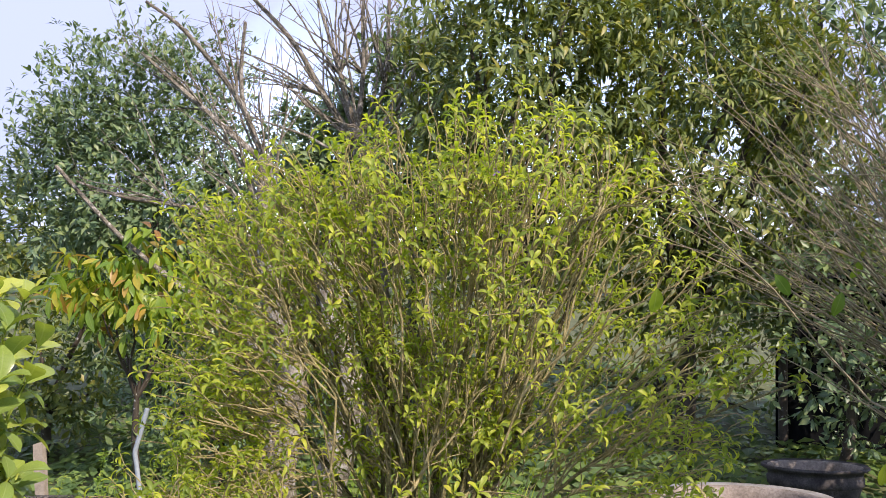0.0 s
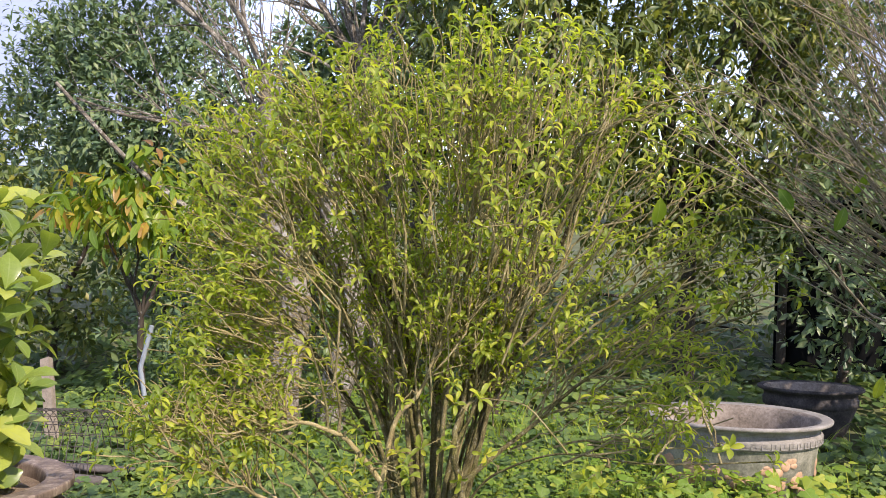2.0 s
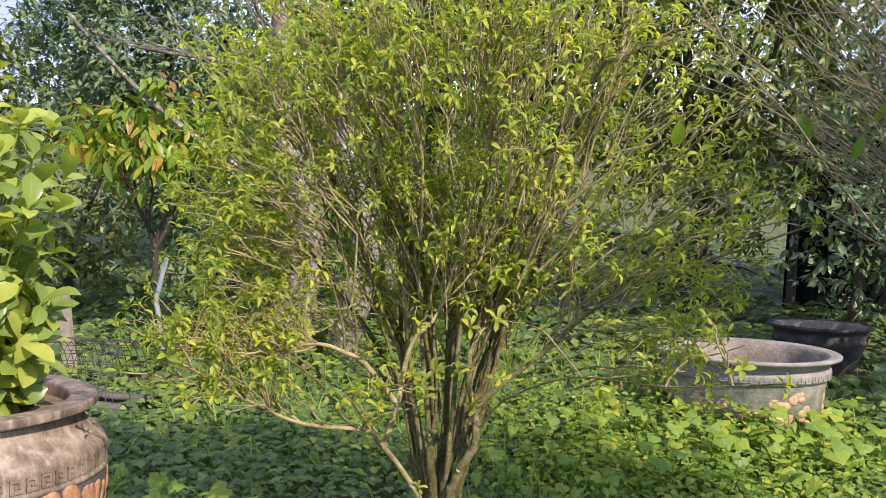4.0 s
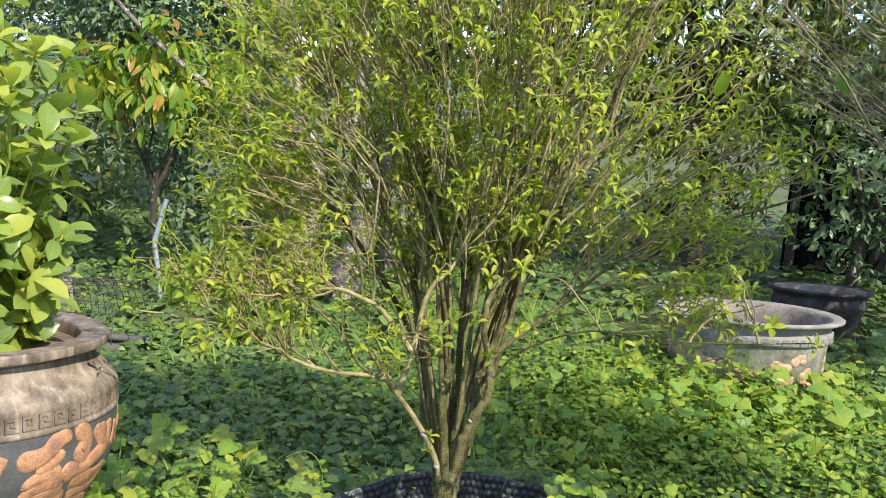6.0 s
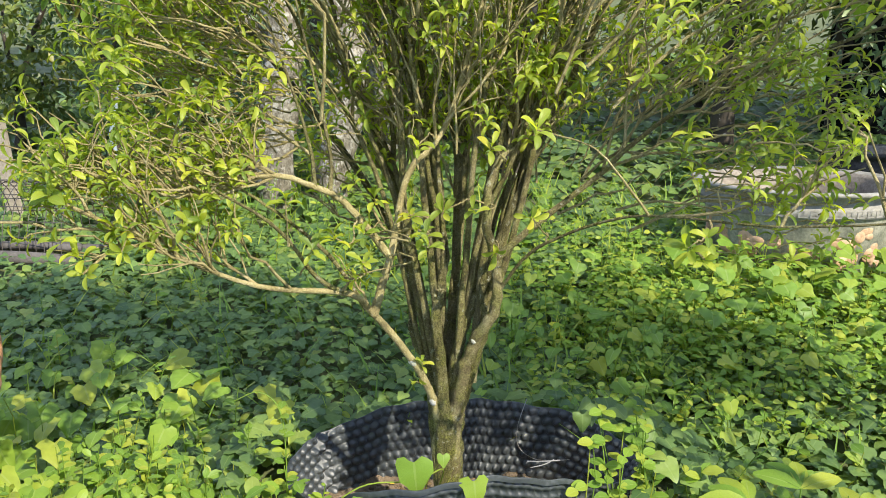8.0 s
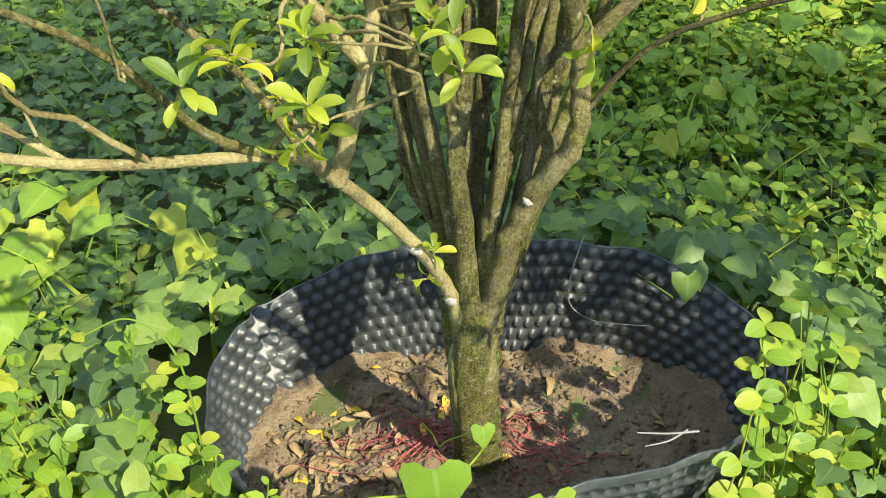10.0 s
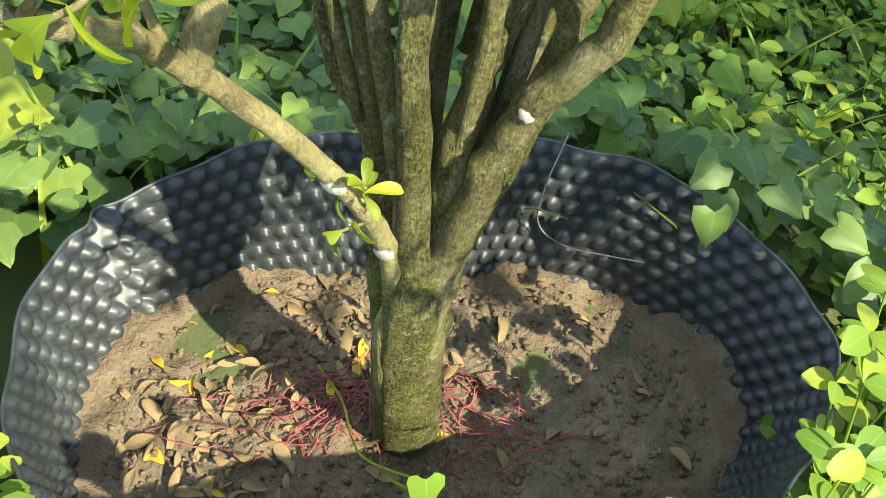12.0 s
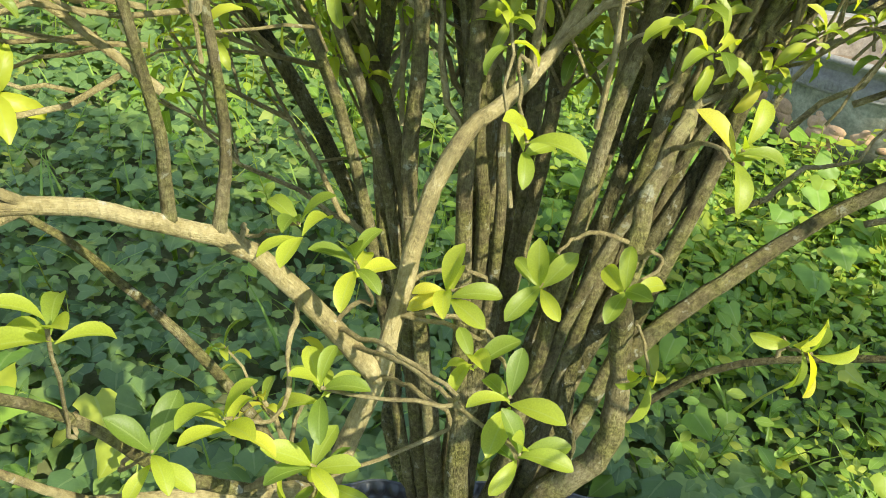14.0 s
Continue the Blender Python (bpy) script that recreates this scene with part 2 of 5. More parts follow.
def bark_material(name, stops, lichen=(0.52, 0.53, 0.48), moss=0.0, scale=30.0, lichen_at=0.62, rough=0.55, deep=0.006, moss_top=None, moss_fade=0.13, moss_least=0.55, cracks=0.22):
    """Bark: fissures and streaks along the limb, pale lichen spots, and moss where asked for."""
    m, n, l, p = material(name)
    co = n.new("ShaderNodeTexCoord")
    mp = n.new("ShaderNodeMapping")
    mp.inputs["Scale"].default_value = (0.55, 0.9, 1)
    l.new(co.outputs["UV"], mp.inputs["Vector"])
    streak = noise_node(n, l, scale * 2.5, 6.0, 0.7, mp.outputs["Vector"])
    grain = noise_node(n, l, scale * 7.0, 6.0, 0.7)
    streak = mix_node(n, l, 0.6, streak, grain)
    big = noise_node(n, l, scale * 0.6, 4.0)
    col = ramp_node(n, l, mix_node(n, l, 0.45, streak, big), stops)
    up = n.new("ShaderNodeMapping")
    up.inputs["Scale"].default_value = (1, 1, 0.24)
    l.new(co.outputs["Object"], up.inputs["Vector"])
    crack = ramp_node(n, l, noise_node(n, l, scale * 8.0, 4.0, 0.65, up.outputs["Vector"]), [(0.36, (0, 0, 0)), (0.50, (1, 1, 1))])
    col = mix_node(n, l, math_node(n, l, "MULTIPLY", math_node(n, l, "SUBTRACT", 1.0, crack), cracks), col, tuple(0.45 * c for c in stops[0][1]))
    spots = noise_node(n, l, scale * 2.4, 5.0, 0.6)
    spot = ramp_node(n, l, spots, [(lichen_at, (0, 0, 0)), (lichen_at + 0.05, (1, 1, 1))])
    col = mix_node(n, l, math_node(n, l, "MULTIPLY", spot, 0.8), col, lichen)
    if moss:
        ms = ramp_node(n, l, noise_node(n, l, scale * 0.9, 5.0, 0.7), [(0.42, (0, 0, 0)), (0.6, (1, 1, 1))])
        grows = math_node(n, l, "MULTIPLY", ms, moss)
        if moss_top:  # only on the lower part of a limb
            hz = n.new("ShaderNodeSeparateXYZ")
            l.new(co.outputs["Object"], hz.inputs[0])
            low = n.new("ShaderNodeMapRange")
            low.inputs["From Min"].default_value, low.inputs["From Max"].default_value = moss_top, moss_top - moss_fade
            l.new(hz.outputs["Z"], low.inputs["Value"])
            grows = math_node(n, l, "MULTIPLY", math_node(n, l, "MAXIMUM", grows, moss_least), low.outputs[0])
        col = mix_node(n, l, grows, col, ramp_node(n, l, grain, [(0.38, (0.07, 0.075, 0.014)), (0.5, (0.19, 0.20, 0.04)), (0.62, (0.34, 0.335, 0.085))]))
    l.new(col, p.inputs["Base Color"])
    p.inputs["Roughness"].default_value = 0.85
    p.inputs["Specular IOR Level"].default_value = 0.25
    bump_node(n, l, math_node(n, l, "ADD", math_node(n, l, "ADD", streak, math_node(n, l, "MULTIPLY", big, 0.7)), math_node(n, l, "MULTIPLY", crack, cracks * 0.5)), rough, deep, p)
    return m


def mottled(name, stops, scale, rough=0.9, bump=0.5, depth=0.01, metal=0.0, detail=6.0, specular=0.3):
    m, n, l, p = material(name)
    a = noise_node(n, l, scale, detail, 0.65)
    b = noise_node(n, l, scale * 9, 4.0, 0.6)
    f = mix_node(n, l, 0.35, a, b)
    l.new(ramp_node(n, l, f, stops), p.inputs["Base Color"])
    p.inputs["Roughness"].default_value, p.inputs["Metallic"].default_value = rough, metal
    p.inputs["Specular IOR Level"].default_value = specular
    if bump:
        bump_node(n, l, f, bump, depth, p)
    return m


leaf_shrub = leaf_material("shrub_leaf", [(0.0, (0.17, 0.25, 0.045)), (0.4, (0.32, 0.39, 0.058)), (0.8, (0.46, 0.51, 0.066)), (0.97, (0.56, 0.58, 0.07)), (1.0, (0.58, 0.53, 0.075))], 0.42, 0.54, (1.35, 1.45, 0.42), specular=0.4)
leaf_vine = leaf_material("vine_leaf", [(0.0, (0.08, 0.155, 0.048)), (0.4, (0.125, 0.212, 0.060)), (0.75, (0.18, 0.28, 0.070)), (0.95, (0.25, 0.345, 0.078)), (1.0, (0.33, 0.385, 0.082))], 0.48, 0.40, scale=60.0, rib=0.3, specular=0.5)
leaf_weed = leaf_material("weed_leaf", [(0.0, (0.15, 0.28, 0.035)), (0.6, (0.25, 0.39, 0.045)), (1.0, (0.42, 0.46, 0.055))], 0.5, 0.45)
leaf_pot = leaf_material("pot_plant_leaf", [(0.0, (0.18, 0.28, 0.07)), (0.5, (0.31, 0.41, 0.085)), (1.0, (0.50, 0.55, 0.11))], 0.27, 0.45, scale=25.0)
leaf_dark = leaf_material("dark_tree_leaf", [(0.0, (0.085, 0.155, 0.08)), (0.6, (0.14, 0.225, 0.10)), (1.0, (0.23, 0.30, 0.12))], 0.42, 0.28, specular=0.5)
leaf_mid = leaf_material("hedge_leaf", [(0, (0.072, 0.119, 0.03)), (0.6, (0.14, 0.187, 0.036)), (0.9, (0.23, 0.264, 0.043)), (1, (0.255, 0.238, 0.034))], 0.45, 0.35)
leaf_yellow = leaf_material("turning_leaf", [(0.0, (0.12, 0.24, 0.03)), (0.55, (0.23, 0.35, 0.035)), (0.82, (0.44, 0.48, 0.04)), (0.93, (0.50, 0.34, 0.07)), (1.0, (0.36, 0.18, 0.06))], 0.4, 0.5)
leaf_dead = mottled("dead_leaf", [(0.3, (0.15, 0.10, 0.055)), (0.55, (0.32, 0.225, 0.115)), (0.75, (0.46, 0.35, 0.18))], 30, 0.8, 0.4, 0.003)
leaf_fallen_yellow = mottled("fallen_yellow_leaf", [(0.3, (0.5, 0.33, 0.03)), (0.7, (0.62, 0.45, 0.06))], 40, 0.6, 0.3, 0.002)
bark_shrub = bark_material("shrub_bark", [(0.40, (0.085, 0.068, 0.032)), (0.5, (0.195, 0.165, 0.078)), (0.60, (0.38, 0.335, 0.175))], lichen=(0.44, 0.44, 0.33), moss=0.5, rough=1.0, deep=0.010)
bark_trunk = bark_material("mossy_bark", [(0.40, (0.05, 0.043, 0.018)), (0.49, (0.165, 0.145, 0.062)), (0.60, (0.33, 0.30, 0.155))], lichen=(0.46, 0.455, 0.36), moss=1.0, lichen_at=0.60, scale=38.0, rough=1.0, deep=0.014, moss_top=0.95, moss_fade=0.6, moss_least=0.3, cracks=0.5)
bark_twig = bark_material("twig_bark", [(0.38, (0.18, 0.145, 0.07)), (0.5, (0.37, 0.31, 0.14)), (0.62, (0.56, 0.48, 0.26))], lichen=(0.5, 0.49, 0.40), lichen_at=0.66, rough=0.9, deep=0.008)
bark_low = bark_material("low_limb_bark", [(0.38, (0.18, 0.145, 0.07)), (0.5, (0.37, 0.31, 0.14)), (0.62, (0.56, 0.48, 0.26))], lichen=(0.5, 0.49, 0.40), moss=0.9, lichen_at=0.66, rough=0.9, deep=0.008, moss_top=0.47)
bark_whip = bark_material("whip_bark", [(0.3, (0.12, 0.10, 0.06)), (0.55, (0.27, 0.23, 0.145)), (0.8, (0.46, 0.41, 0.28))], lichen_at=0.66)
bark_pale = bark_material("pale_bark", [(0.38, (0.085, 0.072, 0.048)), (0.5, (0.22, 0.195, 0.145)), (0.62, (0.40, 0.375, 0.30))], scale=11.0, lichen=(0.45, 0.43, 0.37), lichen_at=0.55, rough=0.9, deep=0.02, cracks=0.5)
bark_dark = bark_material("dark_bark", [(0.3, (0.03, 0.025, 0.02)), (0.6, (0.09, 0.075, 0.055)), (0.8, (0.16, 0.14, 0.11))], scale=12.0)
plastic = mottled("black_plastic", [(0.32, (0.018, 0.022, 0.024)), (0.52, (0.04, 0.047, 0.05)), (0.72, (0.11, 0.12, 0.125))], 9, 0.45, 0.1, 0.001, specular=0.6)
soil = mottled("soil", [(0.25, (0.10, 0.072, 0.044)), (0.5, (0.205, 0.152, 0.10)), (0.75, (0.33, 0.255, 0.175))], 18, 0.95, 0.9, 0.02)
earth = mottled("earth", [(0.3, (0.06, 0.07, 0.03)), (0.55, (0.11, 0.125, 0.05)), (0.8, (0.17, 0.18, 0.075))], 3, 0.95, 0.7, 0.03)
bark_scar = bark_material("lichen_scar", [(0.38, (0.27, 0.26, 0.21)), (0.5, (0.42, 0.41, 0.34)), (0.62, (0.55, 0.54, 0.47))], lichen=(0.55, 0.54, 0.46))
petal_purple = mottled("purple_petal", [(0.3, (0.14, 0.06, 0.36)), (0.7, (0.28, 0.14, 0.52))], 60, 0.6, 0.2, 0.001)
cord_grey = mottled("grey_cord", [(0.3, (0.16, 0.15, 0.14)), (0.7, (0.34, 0.33, 0.31))], 60, 0.8, 0.2, 0.001)

# ---- leaf shapes ----
shape_shrub = arched_leaf(5, 0.17, obovate, 0.5, 1.25)
shape_shrub_b = arched_leaf(5, 0.15, oval, 0.55, 1.9)
shape_broad = leaf_shape(5, 0.24, oval, 0.3, 0.4, 0.01)
shape_long = leaf_shape(4, 0.17, oval, 0.3, 0.5)
shape_far = leaf_shape(2, 0.22, lambda s: (0.25, 1.0, 0.06)[round(s * 2)], 0.25, 0.3)
shape_tuft = leaf_shape(2, 0.2, lambda s: (0.2, 1.0, 0.06)[round(s * 2)], 0.3, 0.4)
shape_arch = leaf_shape(3, 0.15, oval, 0.35, 1.0)
VINE_SHAPES = [wavy_leaf(3), wavy_leaf(8, 1.0, 0.07), wavy_leaf(21, 1.3), wavy_leaf(34, 0.9, 0.04)]
VINE_FAR = [wavy_leaf(k, 1.1, 0.06, (-1, 0, 1)) for k in (5, 12, 27, 40)]
shape_herb = leaf_shape(4, 0.3, oval, 0.25, 0.5, 0.015)
shape_small = leaf_shape(3, 0.3, oval, 0.2, 0.3)
shape_blade = leaf_shape(4, 0.03, lambda s: 1 - 0.9 * s, 0.4, 0.7)


# ---- ground ----
def ground_height(x, y):
    """The lie of the land: level round the shrub, gently uneven, a little higher far off."""
    r = np.hypot(x - 0.1, y - 2.8)
    h = 0.03 * np.sin(x * 1.7 + 0.4) * np.cos(y * 1.3) + 0.02 * np.sin(x * 3.1 + y * 2.3)
    return h * np.clip((r - 0.5) / 0.8, 0, 1) - 0.012


def build_ground():
    g = Geo()
    a = np.concatenate([np.arange(-8, 8.01, 0.16), [10, 14, 22, 40, 90, 250, 900]])
    xs = np.unique(np.concatenate([-a[a > 8], a]))
    ys = np.unique(np.concatenate([-a[a > 8], np.arange(-8, 14.01, 0.16), a[a > 8] + 6]))
    yy, xx = np.meshgrid(ys, xs, indexing="ij")
    g.add(np.stack([xx, yy, ground_height(xx, yy)], -1), grid_faces(len(ys), len(xs)))
    put("ground", g, earth, "dark damp garden earth beneath the creeping plants", "ground", "structure")


build_ground()

# ---- the ring of dimpled plastic, its soil and litter ----
RING_X, RING_Y = 0.0885, 2.692


def ring_radius(a):
    """The flexible sheet's uneven outline, by the angle from its middle."""
    return 0.3923 + 0.052 * np.cos(2 * a) + 0.0219 * np.sin(2 * a) + 0.0011 * np.cos(3 * a) + 0.0285 * np.sin(3 * a)


def ring_top(a):
    """Its upper edge, which stands highest in front and sags at the sides."""
    return 0.2578 + 0.021 * np.cos(a) - 0.0752 * np.sin(a) - 0.0572 * np.cos(2 * a) - 0.0126 * np.sin(2 * a)


def build_ring():
    ring = tagged(empty("root_ring", RING_X, RING_Y, 0), "black dimpled plastic root ring round the shrub", "planter")
    pitch, around = 0.0262, 96
    high = 16
    # the far half shows its inside, so it is drawn finer
    steps = np.concatenate([np.arange(0, around / 2, 0.1), np.arange(around / 2, around, 0.25)])
    nu, nv = len(steps), high * 8 + 1
    u, row_at = np.meshgrid(steps, np.linspace(0, 1, nv), indexing="xy")
    ang = u / around * 2 * np.pi
    top = ring_top(ang) + 0.004 * np.sin(9 * ang + 1) + 0.0025 * np.sin(23 * ang)
    z = -0.03 + (top + 0.03) * row_at
    v = (z - top) / pitch + 40       # rows of dimples follow the cut edge
    row = np.floor(v)
    cu, cv = (u + 0.5 * (row % 2)) % 1 - 0.5, v - row - 0.5
    d = np.sqrt((cu * 1.02) ** 2 + cv ** 2)
    bulge = np.clip(1 - (d / 0.43) ** 2, 0, 1) ** 0.8 - 0.22 * np.exp(-(d / 0.09) ** 2)
    wav = 0.003 * np.sin(7 * ang + 0.6) + 0.002 * np.sin(17 * ang)
    crumple = 0.010 * np.exp(-((ang - 2.72) / 0.07) ** 2) * np.sin(z * 120 + ang * 30)
    rad = ring_radius(ang) + wav - 0.05 * (1 - row_at) * np.clip(top / 0.25, 0, 1.3) - 0.0098 * bulge + crumple
    inner = np.stack([RING_X + rad * np.cos(ang), RING_Y + rad * np.sin(ang), z], -1)
    g = Geo().add(inner, grid_faces(nv, nu, True)[:, ::-1])
    part("wall", g, plastic, ring)
    # the cut upper edge
    rim = inner[-1]
    t = Geo()
    out = np.stack([np.cos(ang[-1]), np.sin(ang[-1]), 0 * ang[-1]], -1)
    prof = [(0, 0), (0.001, 0.0015), (0.003, 0.0015), (0.004, 0), (0.004, -0.012)]
    t.add(np.stack([rim + out * a + np.array([0, 0, b]) for a, b in prof]), grid_faces(len(prof), nu, True)[:, ::-1])
    part("edge", t, plastic, ring)


build_ring()


def ring_share(x, y):
    """How far out a place lies: 1 on the ring's wall."""
    return np.hypot(x - RING_X, y - RING_Y) / ring_radius(np.arctan2(y - RING_Y, x - RING_X))


def soil_height(x, y):
    r = ring_share(x, y) * 0.418
    h = 0.012 * np.sin(x * 13 + 1) * np.cos(y * 11) + 0.007 * np.sin(x * 31 + y * 17) + 0.004 * np.sin(x * 67 - y * 53)
    return h + 0.03 * np.exp(-((x - 0.075) ** 2 + (y - 2.69) ** 2) / 0.02) + 0.035 * np.clip((r - 0.3) / 0.12, 0, 1) ** 2 * (0.6 + 0.4 * np.sin(6 * np.arctan2(y - RING_Y, x - RING_X)))


def build_soil():
    g = Geo()
    rr, aa = np.meshgrid(np.linspace(0.004, 0.97, 60), np.linspace(0, 2 * np.pi, 180, endpoint=False), indexing="ij")
    x, y = RING_X + ring_radius(aa) * rr * np.cos(aa), RING_Y + ring_radius(aa) * rr * np.sin(aa)
    g.add(np.stack([x, y, soil_height(x, y) + rng.normal(0, 0.0018, x.shape)], -1), grid_faces(60, 180, True))
    put("soil_bed", g, soil, "dry crumbly brown soil inside the ring", "soil", "structure")
    c = Geo()  # crumbs and clods
    n = 2300
    a, r = rng.uniform(0, 6.283, n), 0.85 * np.sqrt(rng.uniform(0, 1, n))
    x, y = RING_X + ring_radius(a) * r * np.cos(a), RING_Y + ring_radius(a) * r * np.sin(a)
    s = 0.0018 + 0.0048 * rng.power(0.5, n)
    cube = np.array([[-1, -1, -1], [1, -1, -1], [1, 1, -1], [-1, 1, -1], [-1, -1, 1], [1, -1, 1], [1, 1, 1], [-1, 1, 1]]) * 0.8
    box = np.array([[0, 3, 2, 1], [4, 5, 6, 7], [0, 1, 5, 4], [1, 2, 6, 5], [2, 3, 7, 6], [3, 0, 4, 7]])
    v = cube[None] * s[:, None, None] * rng.uniform(0.55, 1.15, (n, 8, 3)) + np.stack([x, y, soil_height(x, y) + s * 0.2], 1)[:, None]
    c.add(v, box[None] + (np.arange(n) * 8)[:, None, None])
    put("soil_crumbs", c, soil, "loose crumbs and small clods of brown earth", "soil", "stuff")


build_soil()


# ---- the shrub in the ring ----
STEMS = [  # way points of the main stems and their thickness at the foot
    ("low", [(0.045, 2.659, 0.331), (0.031, 2.647, 0.421), (-0.011, 2.597, 0.546), (-0.089, 2.524, 0.691), (-0.137, 2.455, 0.765), (-0.337, 2.356, 0.822), (-0.573, 2.135, 1.041)], 0.0128, 0.004),
    ("shoot", [(-0.089, 2.524, 0.687), (-0.069, 2.532, 0.761), (-0.050, 2.543, 0.822)], 0.0098, 0.0085),
    ("arc", [(-0.051, 2.542, 0.820), (-0.137, 2.492, 0.954), (-0.194, 2.458, 0.998), (-0.274, 2.395, 1.037), (-0.406, 2.310, 1.016), (-0.631, 2.184, 1.070)], 0.009, 0.0035),
    ("upright", [(-0.051, 2.542, 0.820), (-0.015, 2.598, 1.000), (0.073, 2.636, 1.122), (0.196, 2.617, 1.590), (0.237, 2.569, 1.90)], 0.0085, 0.003),
    ("sprig", [(-0.194, 2.458, 0.998), (-0.205, 2.452, 1.107), (-0.278, 2.464, 1.345)], 0.0052, 0.002),
    ("sprig", [(-0.166, 2.475, 0.982), (-0.170, 2.493, 1.086), (-0.236, 2.514, 1.403)], 0.0052, 0.002),
    ("sprig", [(-0.137, 2.455, 0.765), (-0.191, 2.419, 0.814), (-0.245, 2.341, 0.940), (-0.327, 2.209, 1.057)], 0.006, 0.0025),
    ("sprig", [(-0.102, 2.509, 0.708), (-0.183, 2.526, 0.823), (-0.306, 2.556, 0.914), (-0.484, 2.539, 1.035)], 0.006, 0.0025),
    ("right", [(0.076, 2.664, 0.334), (0.103, 2.656, 0.483), (0.132, 2.660, 0.578), (0.181, 2.641, 0.669), (0.176, 2.648, 0.785), (0.155, 2.627, 0.906), (0.181, 2.673, 1.013), (0.249, 2.728, 1.106), (0.536, 2.717, 1.716)], 0.021, 0.004),
    ("side", [(0.176, 2.648, 0.785), (0.266, 2.688, 0.859), (0.394, 2.714, 0.960), (0.603, 2.608, 1.168), (1.126, 2.505, 1.409)], 0.010, 0.003),
    ("side", [(0.181, 2.645, 0.70), (0.27, 2.60, 0.83), (0.46, 2.46, 0.95), (0.70, 2.24, 1.00), (0.97, 2.10, 1.06)], 0.0042, 0.0018),
    ("middle", [(0.055, 2.659, 0.321), (0.050, 2.659, 0.515), (0.038, 2.653, 0.614), (0.048, 2.713, 0.719), (0.052, 2.749, 0.792), (-0.002, 2.862, 0.992), (-0.121, 2.942, 1.542), (-0.189, 2.932, 2.050)], 0.0185, 0.004),
    ("back", [(0.034, 2.673, 0.327), (0.020, 2.722, 0.470), (-0.029, 2.769, 0.530), (-0.042, 2.827, 0.616), (-0.065, 2.852, 0.855), (-0.123, 2.910, 0.982), (-0.421, 2.909, 1.699)], 0.018, 0.004),
    ("back", [(0.047, 2.687, 0.326), (0.003, 2.744, 0.554), (-0.021, 2.793, 0.640), (-0.181, 2.905, 0.919), (-0.567, 2.982, 1.406), (-0.757, 2.915, 1.763)], 0.018, 0.004),
    ("front", [(0.079, 2.673, 0.333), (0.085, 2.686, 0.512), (0.110, 2.710, 0.624), (0.165, 2.735, 0.739), (0.252, 2.765, 0.985), (0.501, 2.847, 1.574), (0.622, 2.836, 2.091)], 0.021, 0.004),
    ("back", [(0.095, 2.676, 0.379), (0.153, 2.684, 0.601), (0.147, 2.705, 0.689), (0.166, 2.780, 0.930), (0.273, 2.894, 1.562), (0.274, 2.938, 2.10)], 0.015, 0.004),
]
for k in range(9):  # the thicket of slimmer stems behind
    a = 0.2 + 6.283 * k / 9 + rng.normal(0, 0.15)
    far = rng.uniform(0.35, 0.75)
    dx, dy = math.cos(a), 0.75 * math.sin(a) + 0.25
    STEMS.append(("slim", [(0.065 + 0.02 * dx, 2.67 + 0.02 * dy, 0.34), (0.068 + 0.06 * dx, 2.70 + 0.06 * dy, 0.54), (0.07 + 0.15 * dx, 2.74 + 0.11 * dy, 0.86),
                           (0.08 + 0.5 * far * dx, 2.76 + 0.3 * far * dy, 1.28), (0.12 + 0.9 * far * dx, 2.72 + 0.55 * far * dy, 1.62 + 0.1 * (k % 3)), (0.15 + 1.05 * far * dx, 2.70 + 0.7 * far * dy, 2.05 - 0.35 * far + 0.12 * (k % 2))], 0.0135, 0.003))

for k in range(16):  # crowded thin stems between the main ones
    dx, dy = rng.uniform(-1, 1), rng.uniform(-0.15, 1)
    z0 = rng.uniform(0.40, 0.62)
    foot = np.array([0.07 + 0.075 * dx, 2.715 + 0.05 * dy, z0])
    top = np.array([0.10 + rng.uniform(0.35, 0.62) * dx, 2.75 + 0.22 * dy, rng.uniform(1.25, 1.75)])
    mid = foot * 0.62 + top * 0.38 + np.array([-0.05 * dx, 0, 0.03]) + rng.normal(0, 0.014, 3)
    upper = foot * 0.25 + top * 0.75 + rng.normal(0, 0.022, 3)
    STEMS.append(("thin", [tuple(foot), tuple(mid), tuple(upper), tuple(top)], rng.uniform(0.006, 0.0105), 0.0028))


def kept_clear(p):
    """The open hollow under the crown, where only the few named boughs reach out."""
    x, y, z = p[..., 0], p[..., 1], p[..., 2]
    hollow = (x > -0.42) & (x < 0.42) & (y < 2.40) & (z < 1.30)
    foot = (x > -0.35) & (x < 0.50) & (y < 2.75) & (z < 1.04)
    low = (z < 0.70)
    return (hollow | foot | low).any()


def in_gap(p):
    """The thin side of the crown, through which the low sun reaches the ring and the low boughs."""
    up = (p[..., 2] - 0.5) / sun_way.z
    x, y = p[..., 0] - sun_way.x * up, p[..., 1] - sun_way.y * up
    return ((x > -0.75) & (x < 0.10) & (y > 2.2) & (y < 3.05) & (p[..., 2] > 0.62) & (p[..., 0] > -0.1)).any()


def thin_side(p):
    """The sparse flank of the crown over the low boughs."""
    return -0.50 < p[0] < 0.02 and 0.9 < p[2] < 1.5


def near_walk(p):
    """The bay in front of the shrub, where nothing hangs."""
    x, y, z = p[..., 0], p[..., 1], p[..., 2]
    lane = (np.abs(x - 0.03) < 0.27) & (y > 1.35) & (y < 2.12) & (z < 1.65)
    return (lane | ((np.hypot(x - 0.01, y - 2.05) < 0.36) & (z < 1.65))).any()


